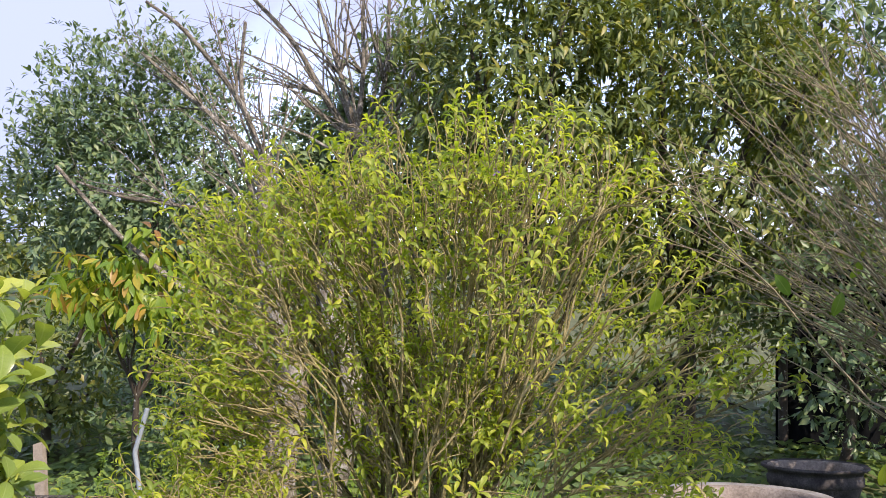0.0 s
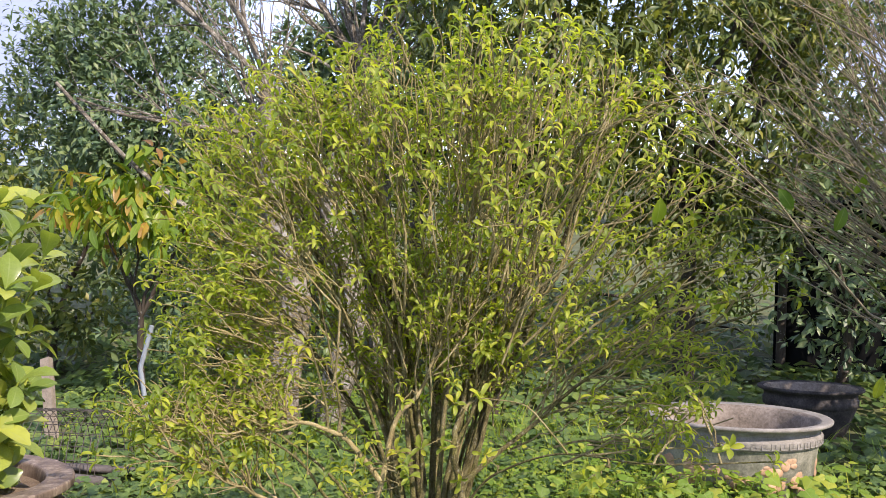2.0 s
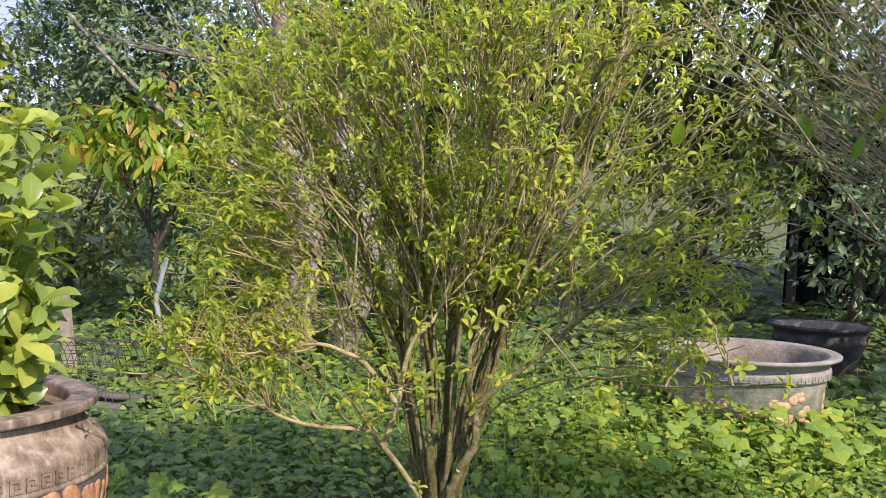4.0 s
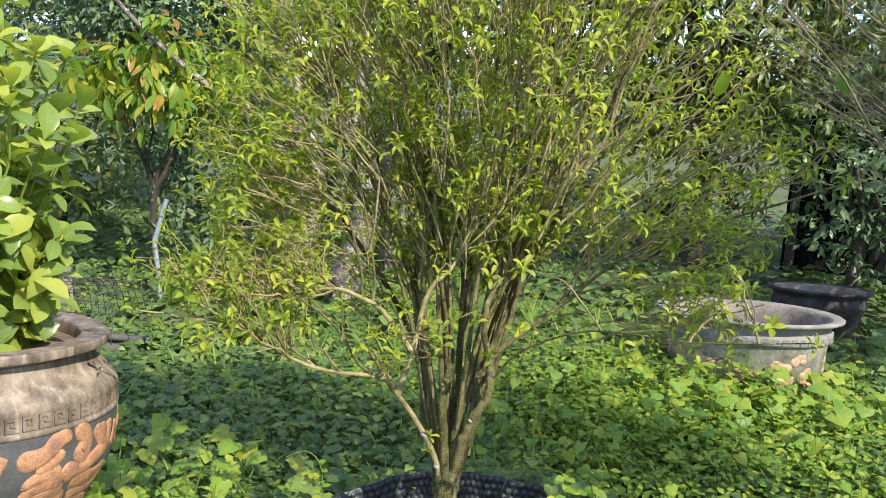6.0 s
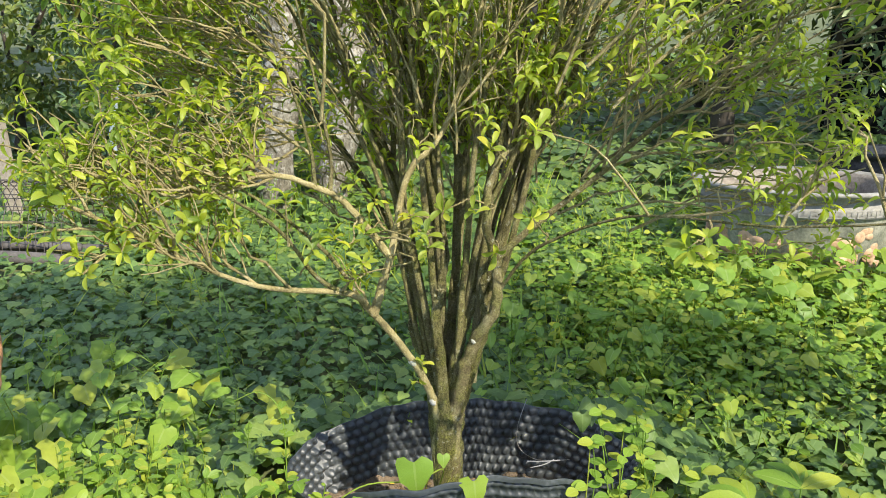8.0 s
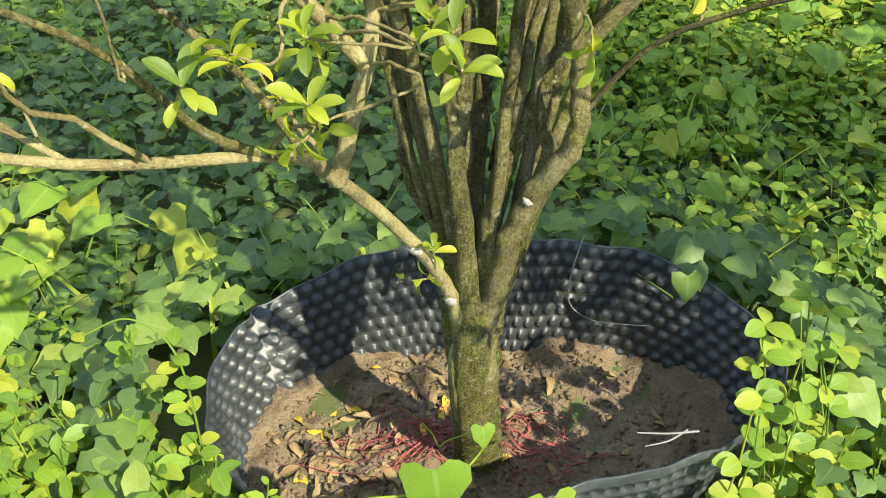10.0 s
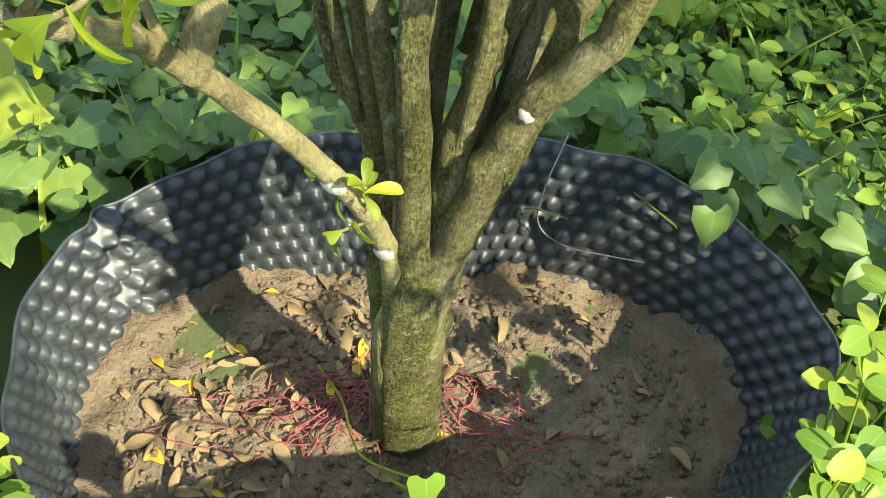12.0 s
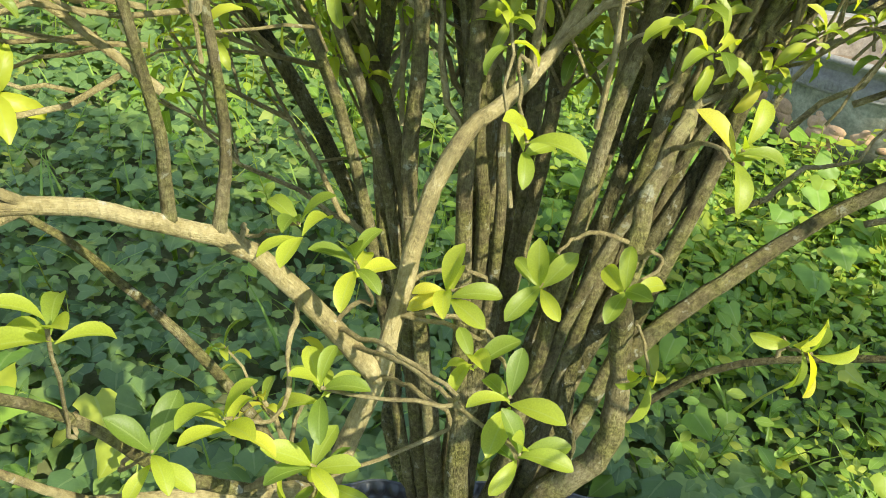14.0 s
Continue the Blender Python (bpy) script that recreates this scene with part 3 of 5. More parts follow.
CROWN_C, CROWN_R = np.array([0.17, 2.68, 1.38]), np.array([0.96, 0.60, 0.86])


def build_shrub():
    shrub = tagged(empty("shrub", 0.07, 2.69, 0), "multi-stemmed shrub with arching yellow-green leaf whorls, rooted in the ring", "shrub")
    trunk = Geo()
    line = curve([(0.078, 2.70, -0.04), (0.075, 2.70, 0.03), (0.069, 2.685, 0.13), (0.064, 2.672, 0.24), (0.062, 2.66, 0.33), (0.063, 2.655, 0.41)], 6)
    tube(trunk, line, 0.039, 0.008, 28, 0.045, 5.0)
    part("trunk", trunk, bark_trunk, shrub, "mossy grey-brown trunk with pale lichen spots")
    tips, twigs, lines = [], Geo(), []
    for name, pts, r0, r1 in STEMS:
        g = Geo()
        line = curve(pts, 7)
        if pts[0][2] < 0.4:
            x0, y0, z0 = pts[0]
            near = 1.35 if name in ("low", "right", "middle", "front") else 0.8
            line = np.vstack([curve([(0.064 + (x0 - 0.064) * 0.6 * near, 2.67 + (y0 - 2.67) * 0.8 * near, z0 - 0.17), (0.064 + (x0 - 0.064) * near, 2.67 + (y0 - 2.67) * near, z0 - 0.06), pts[0]], 5)[:-1], line])
        line[1:-1] += rng.normal(0, 0.0016 if r0 > 0.0146 else 0.0005, (len(line) - 2, 3))
        if name in ("slim", "thin"):
            crook = np.cumsum(rng.normal(0, 0.005, line.shape), 0)
            line = line + (crook - crook[0]) * np.linspace(0, 1, len(line))[:, None]
        tube(g, line, r0, r1, 12 if r0 > 0.01 else 8, 0.06 if r0 > 0.012 else 0.035)
        mossy = name in ("middle", "back", "front")
        part("stem", g, bark_trunk if mossy else (bark_low if name == "low" else bark_twig if name in ("shoot", "arc", "upright") else bark_shrub), shrub)
        lines.append((name, line, r0, r1))
    for name, line, r0, r1 in lines:
        if name in ("shoot", "sprig"):
            continue
        n = len(line)
        tips.append((line[-1], line[-1] - line[-2]))
        lowly = name in ("low", "arc")
        count = {"low": 27, "arc": 27, "slim": 14, "thin": 4, "side": 12}.get(name, 16)
        for q in range(count):
            s = rng.uniform(0.58 if lowly else 0.34, 0.99)
            i = min(int(s * (n - 1)), n - 2)
            p = line[i]
            along = unit(line[i + 1] - line[i])
            outw = unit((p - CROWN_C) * (1, 1, 0.15) + rng.normal(0, 0.25, 3))
            way = unit(along * 0.7 + outw * rng.uniform(0.2, 1.0) + np.array([0, 0, rng.uniform(0.1, 0.8)]) + rng.normal(0, 0.3, 3))
            length = rng.uniform(0.14, 0.42) * (0.62 if lowly else 1)
            end = p + way * length
            e = (end - CROWN_C) / CROWN_R
            if np.linalg.norm(e) > 1.05 and not lowly:
                end = CROWN_C + e / np.linalg.norm(e) * CROWN_R * rng.uniform(0.9, 1.06)
            br = wander(p, end, 7, 0.085, 0.04)
            if kept_clear(br[2:]) and not lowly:
                continue
            if lowly and (((br[:, 0] > -0.22) & (br[:, 1] < 2.5)).any() or br[:, 0].min() < -0.74):
                continue
            if not lowly and thin_side(br[-1]) and rng.uniform() < 0.3:
                continue
            if near_walk(br) or (in_gap(br) and not lowly and rng.uniform() < 0.85):
                continue
            tube(twigs, br, 0.0038, 0.0020, 5)
            tips.append((br[-1], br[-1] - br[-2]))
            for k in range(rng.integers(3, 6)):
                j = rng.integers(1, 5)
                b = br[j]
                tw = unit(unit(br[j + 1] - br[j]) * 0.6 + rng.normal(0, 0.55, 3) + np.array([0, 0, 0.55]) + outw * 0.3)
                te = b + tw * rng.uniform(0.05, 0.18)
                tl = wander(b, te, 5, 0.09, 0.05)
                if (kept_clear(tl) and not lowly) or near_walk(tl) or (lowly and ((tl[:, 0] > -0.22) & (tl[:, 1] < 2.5)).any()):
                    continue
                tube(twigs, tl, 0.0022, 0.0012, 4)
                if rng.uniform() < (0.5 if lowly else 0.86):
                    tips.append((tl[-1], tl[-1] - tl[-2]))
    # sprays all over the outside of the crown
    for k in range(1380):
        d = unit(rng.normal(0, 1, 3))
        if d[1] > 0.35 or d[2] < -0.62 or (d[0] > 0.4 and rng.uniform() < 0.78):
            continue
        end = CROWN_C + d * CROWN_R * rng.uniform(0.72, 1.03)
        root = CROWN_C + (end - CROWN_C) * rng.uniform(0.62, 0.84) + np.array([0, 0.03, -0.08])
        tl = wander(root, end, 7, 0.10, 0.05)
        if kept_clear(tl) or near_walk(tl) or (in_gap(tl) and rng.uniform() < 0.85) or (thin_side(tl[-1]) and rng.uniform() < 0.3):
            continue
        tube(twigs, tl, 0.0026, 0.0014, 5)
        tips.append((tl[-1], tl[-1] - tl[-2]))
        if rng.uniform() < 0.85:
            w = unit(tl[3] - tl[2] + rng.normal(0, 0.5, 3)) * rng.uniform(0.05, 0.12)
            tips.append((tl[3] + w, w))
            tube(twigs, wander(tl[3], tl[3] + w, 4, 0.04), 0.0018, 0.001, 4)
    # and through its lower parts
    for x0, x1, y0, y1, z0, z1, n in ((-0.62, 1.0, 2.42, 2.75, 1.06, 1.6, 260), (-0.6, 0.95, 2.75, 3.12, 1.0, 1.6, 110), (-0.66, -0.36, 2.2, 2.7, 0.9, 1.5, 120), (0.5, 1.05, 2.4, 2.9, 0.85, 1.3, 40), (0.05, 0.95, 2.85, 3.2, 1.15, 1.95, 210), (0.55, 1.05, 2.08, 2.36, 0.86, 1.10, 16), (-0.72, 0.15, 2.45, 2.8, 1.45, 1.96, 230)):
        for k in range(n):
            end = np.array([rng.uniform(x0, x1), rng.uniform(y0, y1), rng.uniform(z0, z1)])
            if np.linalg.norm((end - CROWN_C) / CROWN_R) > 1.06 and z0 < 1.4 and y0 > 2:
                continue
            root = end + unit(np.array([0.12, 2.75, 0.8]) - end + rng.normal(0, 0.15, 3)) * rng.uniform(0.06, 0.15)
            tl = wander(root, end, 6, 0.06, 0.06)
            if kept_clear(tl) or near_walk(tl) or (in_gap(tl) and rng.uniform() < 0.85) or (thin_side(tl[-1]) and rng.uniform() < 0.3):
                continue
            tube(twigs, tl, 0.0018, 0.0011, 5)
            tips.append((tl[-1], tl[-1] - tl[-2] + np.array([0, -0.01, 0.02])))
    # bare inner sticks
    for k in range(36):
        a = rng.uniform(0, 6.283)
        p = np.array([0.1 + 0.28 * math.cos(a) * rng.uniform(0.3, 1), 2.76 + 0.18 * math.sin(a), rng.uniform(0.85, 1.35)])
        end = p + np.array([(p[0] - 0.1) * 0.9, (p[1] - 2.7) * 0.6, rng.uniform(0.25, 0.6)]) + rng.normal(0, 0.08, 3)
        if not kept_clear(np.stack([p, end])):
            tube(twigs, wander(p, end, 6, 0.045), 0.0028, 0.0013, 5)
    # long pale shoots through the outer crown
    for k in range(80):
        d = unit(rng.normal(0, 1, 3) + np.array([0, -0.5, 0.2]))
        end = CROWN_C + d * CROWN_R * rng.uniform(0.8, 1.02)
        root = end * 0.45 + np.array([0.12, 2.72, 0.85]) * 0.55 + rng.normal(0, 0.06, 3)
        tl = wander(root, end, 8, 0.065, 0.05)
        if not (kept_clear(tl) or near_walk(tl) or in_gap(tl)):
            tube(twigs, tl, 0.0042, 0.0018, 5)
    # the few sprays that hang low before the trunk
    near = [((0.049, 2.386, 0.897), (0.1, -0.45, 0.75), (0.009, 2.438, 0.887)), ((0.041, 2.421, 0.915), (-0.2, -0.3, 0.9), (0.042, 2.494, 0.888)), ((-0.086, 2.412, 0.914), (-0.1, -0.2, 1), (0.006, 2.429, 0.898)),
            ((-0.088, 2.397, 0.858), (-0.1, -0.45, 0.8), (-0.083, 2.410, 0.829)), ((-0.101, 2.371, 0.828), (-0.4, -0.4, -0.5), (-0.084, 2.405, 0.829)), ((-0.083, 2.410, 0.829), (-0.7, -0.3, 0.2), (0.006, 2.469, 0.838)),
            ((0.025, 2.445, 1.093), (0.1, -0.4, 0.8), (0.027, 2.586, 1.084)), ((0.171, 2.490, 1.084), (0.3, -0.4, 0.7), (0.198, 2.562, 1.040)), ((0.017, 2.476, 0.901), (-0.3, -0.2, 0.8), (0.039, 2.531, 0.880)),
            ((-0.074, 2.483, 0.970), (-0.1, -0.2, 0.9), (-0.061, 2.529, 0.905)), ((-0.005, 2.526, 0.924), (-0.3, -0.4, 0.6), (0.031, 2.589, 0.897)), ((0.066, 2.535, 0.932), (-0.2, -0.5, 0.3), (0.093, 2.610, 0.927)),
            ((0.132, 2.535, 0.936), (-0.3, -0.5, 0.4), (0.175, 2.600, 0.923)), ((0.181, 2.560, 0.829), (0.2, -0.5, -0.4), (0.185, 2.629, 0.828)), ((0.260, 2.477, 0.937), (0.3, -0.4, -0.1), (0.293, 2.584, 0.866)),
            ((0.012, 2.590, 0.545), (0.1, -0.2, 1.0), (0.014, 2.612, 0.500)), ((-0.004, 2.590, 0.496), (-0.5, -0.4, -0.5), (0.016, 2.630, 0.470)), ((-0.140, 2.366, 0.921), (-0.3, 0, 0.9), (-0.111, 2.402, 0.895)), ((-0.182, 2.356, 0.897), (0.2, -0.3, 0.9), (-0.224, 2.411, 0.820)),
            ((-0.108, 2.440, 1.022), (-0.2, -0.2, 0.9), (-0.147, 2.484, 0.981)), ((0.260, 2.099, 1.195), (0.3, -0.4, 0.7), (0.362, 2.358, 1.117)), ((-0.224, 2.327, 1.009), (-0.2, -0.2, 1), (-0.231, 2.357, 0.904))]
    wood = np.vstack([ln for nm, ln, _, _ in lines if nm not in ("slim", "thin")])
    for tip, axis, root in near:
        near_wood = wood[np.argmin(np.linalg.norm(wood - np.array(root), axis=1))]
        line = curve([near_wood, near_wood * 0.45 + np.array(root) * 0.55 + np.array([0, 0, 0.012]), root, tip], 5)
        line[1:-1] += rng.normal(0, 0.0009, (len(line) - 2, 3))
        tube(twigs, line, 0.0024, 0.0013, 6, 0.14)
    part("twigwork", twigs, bark_twig, shrub, "thin pale brown twigs", "stuff")
    for foot, way, r, turn, wide in (((0.031, 2.647, 0.421), (-0.22, -0.35, 0.89), 0.0117, -1.70, 0.012), ((-0.011, 2.597, 0.546), (-0.36, -0.33, 0.87), 0.0106, -1.75, 0.011), ((0.132, 2.660, 0.578), (0.3, 0.0, 0.95), 0.0166, -1.85, 0.0068)):
        g, way = Geo(), unit(np.array(way))
        e1 = unit(np.cross((0.0, 1.0, 0.0), way))
        e2 = np.cross(way, e1)
        q, s = np.meshgrid(np.linspace(0, 2 * np.pi, 20, endpoint=False), np.linspace(0.02, 1, 6), indexing="xy")
        out = wide * s * (1 + 0.22 * np.sin(2 * q + r * 900) + 0.14 * np.sin(5 * q + 1))
        phi, rise = turn + out * np.cos(q) / r, out * np.sin(q) * 0.8
        rad = r * 1.03 + 0.0016 * (1 - s ** 2) - 0.0015 * s ** 8
        g.add(np.array(foot) + rad[..., None] * (np.cos(phi)[..., None] * e1 + np.sin(phi)[..., None] * e2) + rise[..., None] * way, grid_faces(6, 20, True))
        part("scar", g, bark_scar, shrub, "pale lichen-covered scar")
    fl = Geo()
    for k in range(5):
        q = k * 1.2566
        scatter(fl, shape_small, [(0.275, 2.79, 2.01)], [(math.cos(q), -0.3, math.sin(q))], [(0, -1, 0.1)], 0.018)
    part("flower", fl, petal_purple, shrub, "small purple flower")
    # leaves: the lowest and nearest one by one, the rest of the crown together
    crown = Geo()
    singles = [Geo().add(*s).mesh("leaf", leaf_shrub) for s in (arched_leaf(8, 0.205, obovate, 0.55, 0.7), arched_leaf(8, 0.18, obovate, 0.6, 1.3))]
    made = 0
    order = [(np.array(t), np.array(a), True) for t, a, _ in near] + [(t, a, False) for t, a in sorted(tips, key=lambda q: q[0][2] + q[0][1])]
    for tip, axis, close in order:
        axis = unit(np.asarray(axis, float)) + np.array([0, 0, 0.35 if close else 0.9])
        count = int(rng.integers(5, 8)) if close else int(rng.integers(5, 8))
        pos, way, up = rosette(tip, axis, count, (0.5, 1.35) if close else (0.3, 1.25))
        size = rng.uniform(0.028, 0.044, count) * (0.72 if tip[2] < 0.6 else 1) if close else rng.uniform(0.027, 0.045) * rng.uniform(0.8, 1.1, count)
        if made + count <= 300:
            for p, w, u, s in zip(pos, way, up, size):
                w = unit(w)
                sd = unit(np.cross(w, u))
                nm = np.cross(sd, w)
                ob = part("leaf", singles[made % 2], leaf_shrub, shrub)
                ob.matrix_basis = Matrix([(*(sd * s)[:1], (w * s)[0], (nm * s)[0], p[0] - 0.07), ((sd * s)[1], (w * s)[1], (nm * s)[1], p[1] - 2.69), ((sd * s)[2], (w * s)[2], (nm * s)[2], p[2]), (0, 0, 0, 1)])
                made += 1
        else:
            half = count // 3
            scatter(crown, shape_shrub, pos[:half], way[:half], up[:half], size[:half])
            scatter(crown, shape_shrub_b, pos[half:], way[half:], up[half:], size[half:])
    part("crown", crown, leaf_shrub, shrub, "whorls of narrow yellow-green leaves", "stuff")


build_shrub()


# ---- creeping plants on the ground ----
def cover_height(x, y):
    """How high the creepers stand: low carpet, with mounds of weeds before the ring."""
    h = 0.10 + 0.035 * np.sin(x * 2.3 + 1.0) * np.sin(y * 2.9) + 0.025 * np.sin(x * 5.3 + y * 4.1)
    h += 0.17 * np.exp(-((x + 0.64) ** 2 / 0.12 + (y - 2.25) ** 2 / 0.10)) + 0.14 * np.exp(-((x - 0.05) ** 2 / 0.10 + (y - 2.10) ** 2 / 0.02)) + 0.12 * np.exp(-((x - 0.66) ** 2 / 0.05 + (y - 2.42) ** 2 / 0.05))
    h += 0.15 * np.exp(-((ring_share(x, y) - 1.24) / 0.22) ** 2)
    return h + ground_height(x, y)


POTS = [(-1.30, 2.12, 0.40), (1.53, 5.0, 0.43), (2.29, 6.25, 0.36), (-2.1, 4.72, 0.20)]


def open_ground(x, y):
    ok = ring_share(x, y) > np.where(y > RING_Y, 1.07, 1.12)
    for px, py, pr in POTS:
        ok &= np.hypot(x - px, y - py) > pr * 0.92
    return ok


def build_cover():
    near, far, weeds, stalks = Geo(), Geo(), Geo(), Geo()
    for x0, x1, y0, y1, dens, geo, big in ((-1.9, 2.3, 1.5, 3.35, 1600, near, 0.0455), (-2.6, 3.2, 3.35, 5.2, 1500, near, 0.037), (-4.0, 5.0, 5.2, 8.5, 200, far, 0.075), (-6.5, 7.0, -4.0, 14, 85, far, 0.10)):
        n = int((x1 - x0) * (y1 - y0) * dens)
        x, y = rng.uniform(x0, x1, n), rng.uniform(y0, y1, n)
        keep = open_ground(x, y)
        if geo is far:  # ragged edges, and none where the thick carpet lies
            rag = np.hypot((x - 0.3) / 6.2, (y - 5) / 9.0) + 0.10 * np.sin(3 * np.arctan2(y - 5, x)) + rng.normal(0, 0.08, n)
            keep &= (rag < 0.95) & ~((x > -1.5) & (x < 1.9) & (y > 1.7) & (y < 5.0))
        else:
            keep &= rng.uniform(0, 1, n) < np.minimum.reduce([x - x0, x1 - x, (y - 1.5) * 1.6]) / 0.7 + 0.05
        x, y = x[keep], y[keep]
        n = len(x)
        deep = rng.power(2.2, n)
        z = ground_height(x, y) + (cover_height(x, y) - ground_height(x, y)) * deep + rng.normal(0, 0.008, n)
        keep = (ring_share(x, y) > 1.26) | ((z > 0.255) & (y > 2.55))
        x, y, z = x[keep], y[keep], z[keep]
        n = len(x)
        a = rng.uniform(0, 6.283, n)
        a = np.where(rng.uniform(0, 1, n) < 0.55, rng.normal(-1.6, 0.8, n), a)
        way = np.stack([np.cos(a), np.sin(a), rng.normal(-0.10, 0.17, n)], 1)
        up = np.stack([rng.normal(0.04, 0.22, n), rng.normal(-0.08, 0.22, n), np.ones(n)], 1)
        size = big * (0.4 + 1.1 * rng.power(1.1, n))
        for k in range(5):
            sl = slice(k, n, 5)
            shp = (shape_far if geo is far else (VINE_SHAPES if y0 < 3 and k < 2 else VINE_FAR)[k] if k < 4 else shape_herb)
            scatter(geo, shp, np.stack([x, y, z], 1)[sl], way[sl], up[sl], size[sl] * (1 if geo is near else 1.2), 1.0 if geo is near else 1.5)
    # small pale leaves that top the carpet in the open
    n = 3400
    x, y = rng.normal(0.95, 0.5, n), rng.normal(4.0, 0.48, n)
    keep = open_ground(x, y) & (x > 0.28) & (y > 3.2)
    x, y = x[keep], y[keep]
    n = len(x)
    a = rng.uniform(0, 6.283, n)
    scatter(weeds, shape_small, np.stack([x, y, cover_height(x, y) + rng.uniform(-0.01, 0.05, n)], 1), np.stack([np.cos(a), np.sin(a), rng.normal(0, 0.25, n)], 1), np.stack([rng.normal(0.3, 0.3, n), rng.normal(-0.35, 0.3, n), np.ones(n)], 1), rng.uniform(0.018, 0.042, n))
    put("creeping_vine", near, leaf_vine, "dense carpet of heart-shaped creeping vine leaves", "ground cover", "stuff")
    put("ground_cover", far, leaf_vine, "low green creepers and herbs farther into the garden", "ground cover", "stuff")
    # upright weeds with small paired leaves, thick before the ring
    spots = [(0.85, 3.75, 0.32, 150, 0.15), (1.35, 4.15, 0.32, 170, 0.17), (0.55, 4.35, 0.3, 130, 0.17), (1.75, 3.7, 0.3, 110, 0.16), (-0.76, 2.45, 0.17, 170, 0.24), (-0.62, 2.16, 0.13, 90, 0.24), (-0.48, 2.36, 0.13, 130, 0.27), (-0.33, 2.32, 0.09, 70, 0.27), (-0.36, 2.08, 0.15, 60, 0.24), (0.02, 2.14, 0.13, 34, 0.27), (0.30, 2.18, 0.10, 20, 0.25), (0.60, 2.56, 0.06, 20, 0.28), (0.74, 2.30, 0.2, 45, 0.26), (1.0, 3.3, 0.5, 50, 0.17), (0.6, 4.0, 0.45, 60, 0.20), (1.35, 4.50, 0.36, 130, 0.22), (1.8, 4.6, 0.3, 50, 0.2), (0.3, 4.6, 0.5, 50, 0.2), (-1.2, 3.5, 0.5, 40, 0.18), (-1.6, 6.3, 0.7, 130, 0.3), (1.9, 4.2, 0.4, 40, 0.2), (-0.3, 5.2, 0.6, 70, 0.25)]
    for cx, cy, sd, n, tall in spots:
        for _ in range(n):
            x, y = cx + rng.normal(0, sd), cy + rng.normal(0, sd)
            if not open_ground(np.array(x), np.array(y)) or y < 1.75:
                continue
            b = np.array([x, y, float(ground_height(np.array(x), np.array(y)))])
            h = tall * rng.uniform(0.7, 1.25)
            line = wander(b, b + np.array([rng.normal(0, 0.05), rng.normal(0, 0.05), h]), 5, 0.04)
            tube(stalks, line, 0.0022, 0.0012, 4)
            m = int(h / 0.028)
            t = rng.uniform(0.35, 1.0, m)
            p = np.stack([np.interp(t, np.linspace(0, 1, 5), line[:, k]) for k in range(3)], 1)
            a = rng.uniform(0, 6.283, m)
            way = np.stack([np.cos(a), np.sin(a), rng.uniform(-0.1, 0.7, m)], 1)
            scatter(weeds, shape_small, p, way, np.array([0, -0.2, 1.0]) + rng.normal(0, 0.2, (m, 3)), rng.uniform(0.018, 0.05, m) * rng.uniform(0.75, 1.2))
    # broad light green leaves of the climbing creeper in the sun before the ring
    for cx, cy, sx, sy, n, z0, z1, big in ((-0.92, 2.34, 0.13, 0.20, 70, 0.16, 0.29, 0.066), (-0.60, 2.30, 0.16, 0.14, 170, 0.16, 0.31, 0.042), (-0.55, 2.08, 0.25, 0.12, 60, 0.12, 0.23, 0.06), (0.10, 2.10, 0.30, 0.10, 70, 0.14, 0.26, 0.055), (0.74, 2.24, 0.14, 0.10, 40, 0.12, 0.22, 0.06), (0.9, 3.8, 0.6, 0.4, 120, 0.12, 0.18, 0.055), (1.5, 4.3, 0.5, 0.25, 160, 0.14, 0.26, 0.07), (-1.0, 3.0, 0.3, 0.3, 60, 0.12, 0.2, 0.085)):
        x, y = rng.normal(cx, sx, n), rng.normal(cy, sy, n)
        ok = open_ground(x, y) & (ring_share(x, y) > 1.2) & (y > 1.7)
        x, y = x[ok], y[ok]
        n = len(x)
        a = rng.normal(-1.4, 0.9, n)
        p = np.stack([x, y, rng.uniform(z0, z1, n)], 1)
        scatter(weeds, VINE_SHAPES[n % 4] if big > 0.05 else shape_herb, p, np.stack([np.cos(a), np.sin(a), rng.normal(-0.3, 0.25, n)], 1), np.stack([rng.normal(0.1, 0.3, n), rng.normal(-0.25, 0.3, n), np.ones(n)], 1), big * rng.uniform(0.6, 1.2, n))
        for q in p[::3]:
            tube(stalks, wander((q[0] + rng.normal(0, 0.03), q[1] + 0.02, 0.0), q, 4, 0.05), 0.0016, 0.0012, 4)
    put("weeds", weeds, leaf_weed, "light green leafy weeds standing among the creepers", "weeds", "stuff")
    put("weed_stalks", stalks, leaf_weed, "thin green weed stalks", "weeds", "stuff")
    grass = Geo()
    n = 1500
    x, y = rng.uniform(-1.8, 2.6, n), rng.uniform(2.9, 6.4, n)
    keep = open_ground(x, y)
    x, y = x[keep], y[keep]
    a = rng.uniform(0, 6.283, len(x))
    scatter(grass, shape_blade, np.stack([x, y, ground_height(x, y)], 1), np.stack([np.cos(a) * 0.3, np.sin(a) * 0.3, np.ones(len(x))], 1), np.stack([-np.cos(a), -np.sin(a), 0.3 + 0 * a], 1), rng.uniform(0.12, 0.27, len(x)))
    put("grass", grass, leaf_weed, "sparse grass blades among the creepers", "grass", "stuff")


build_cover()


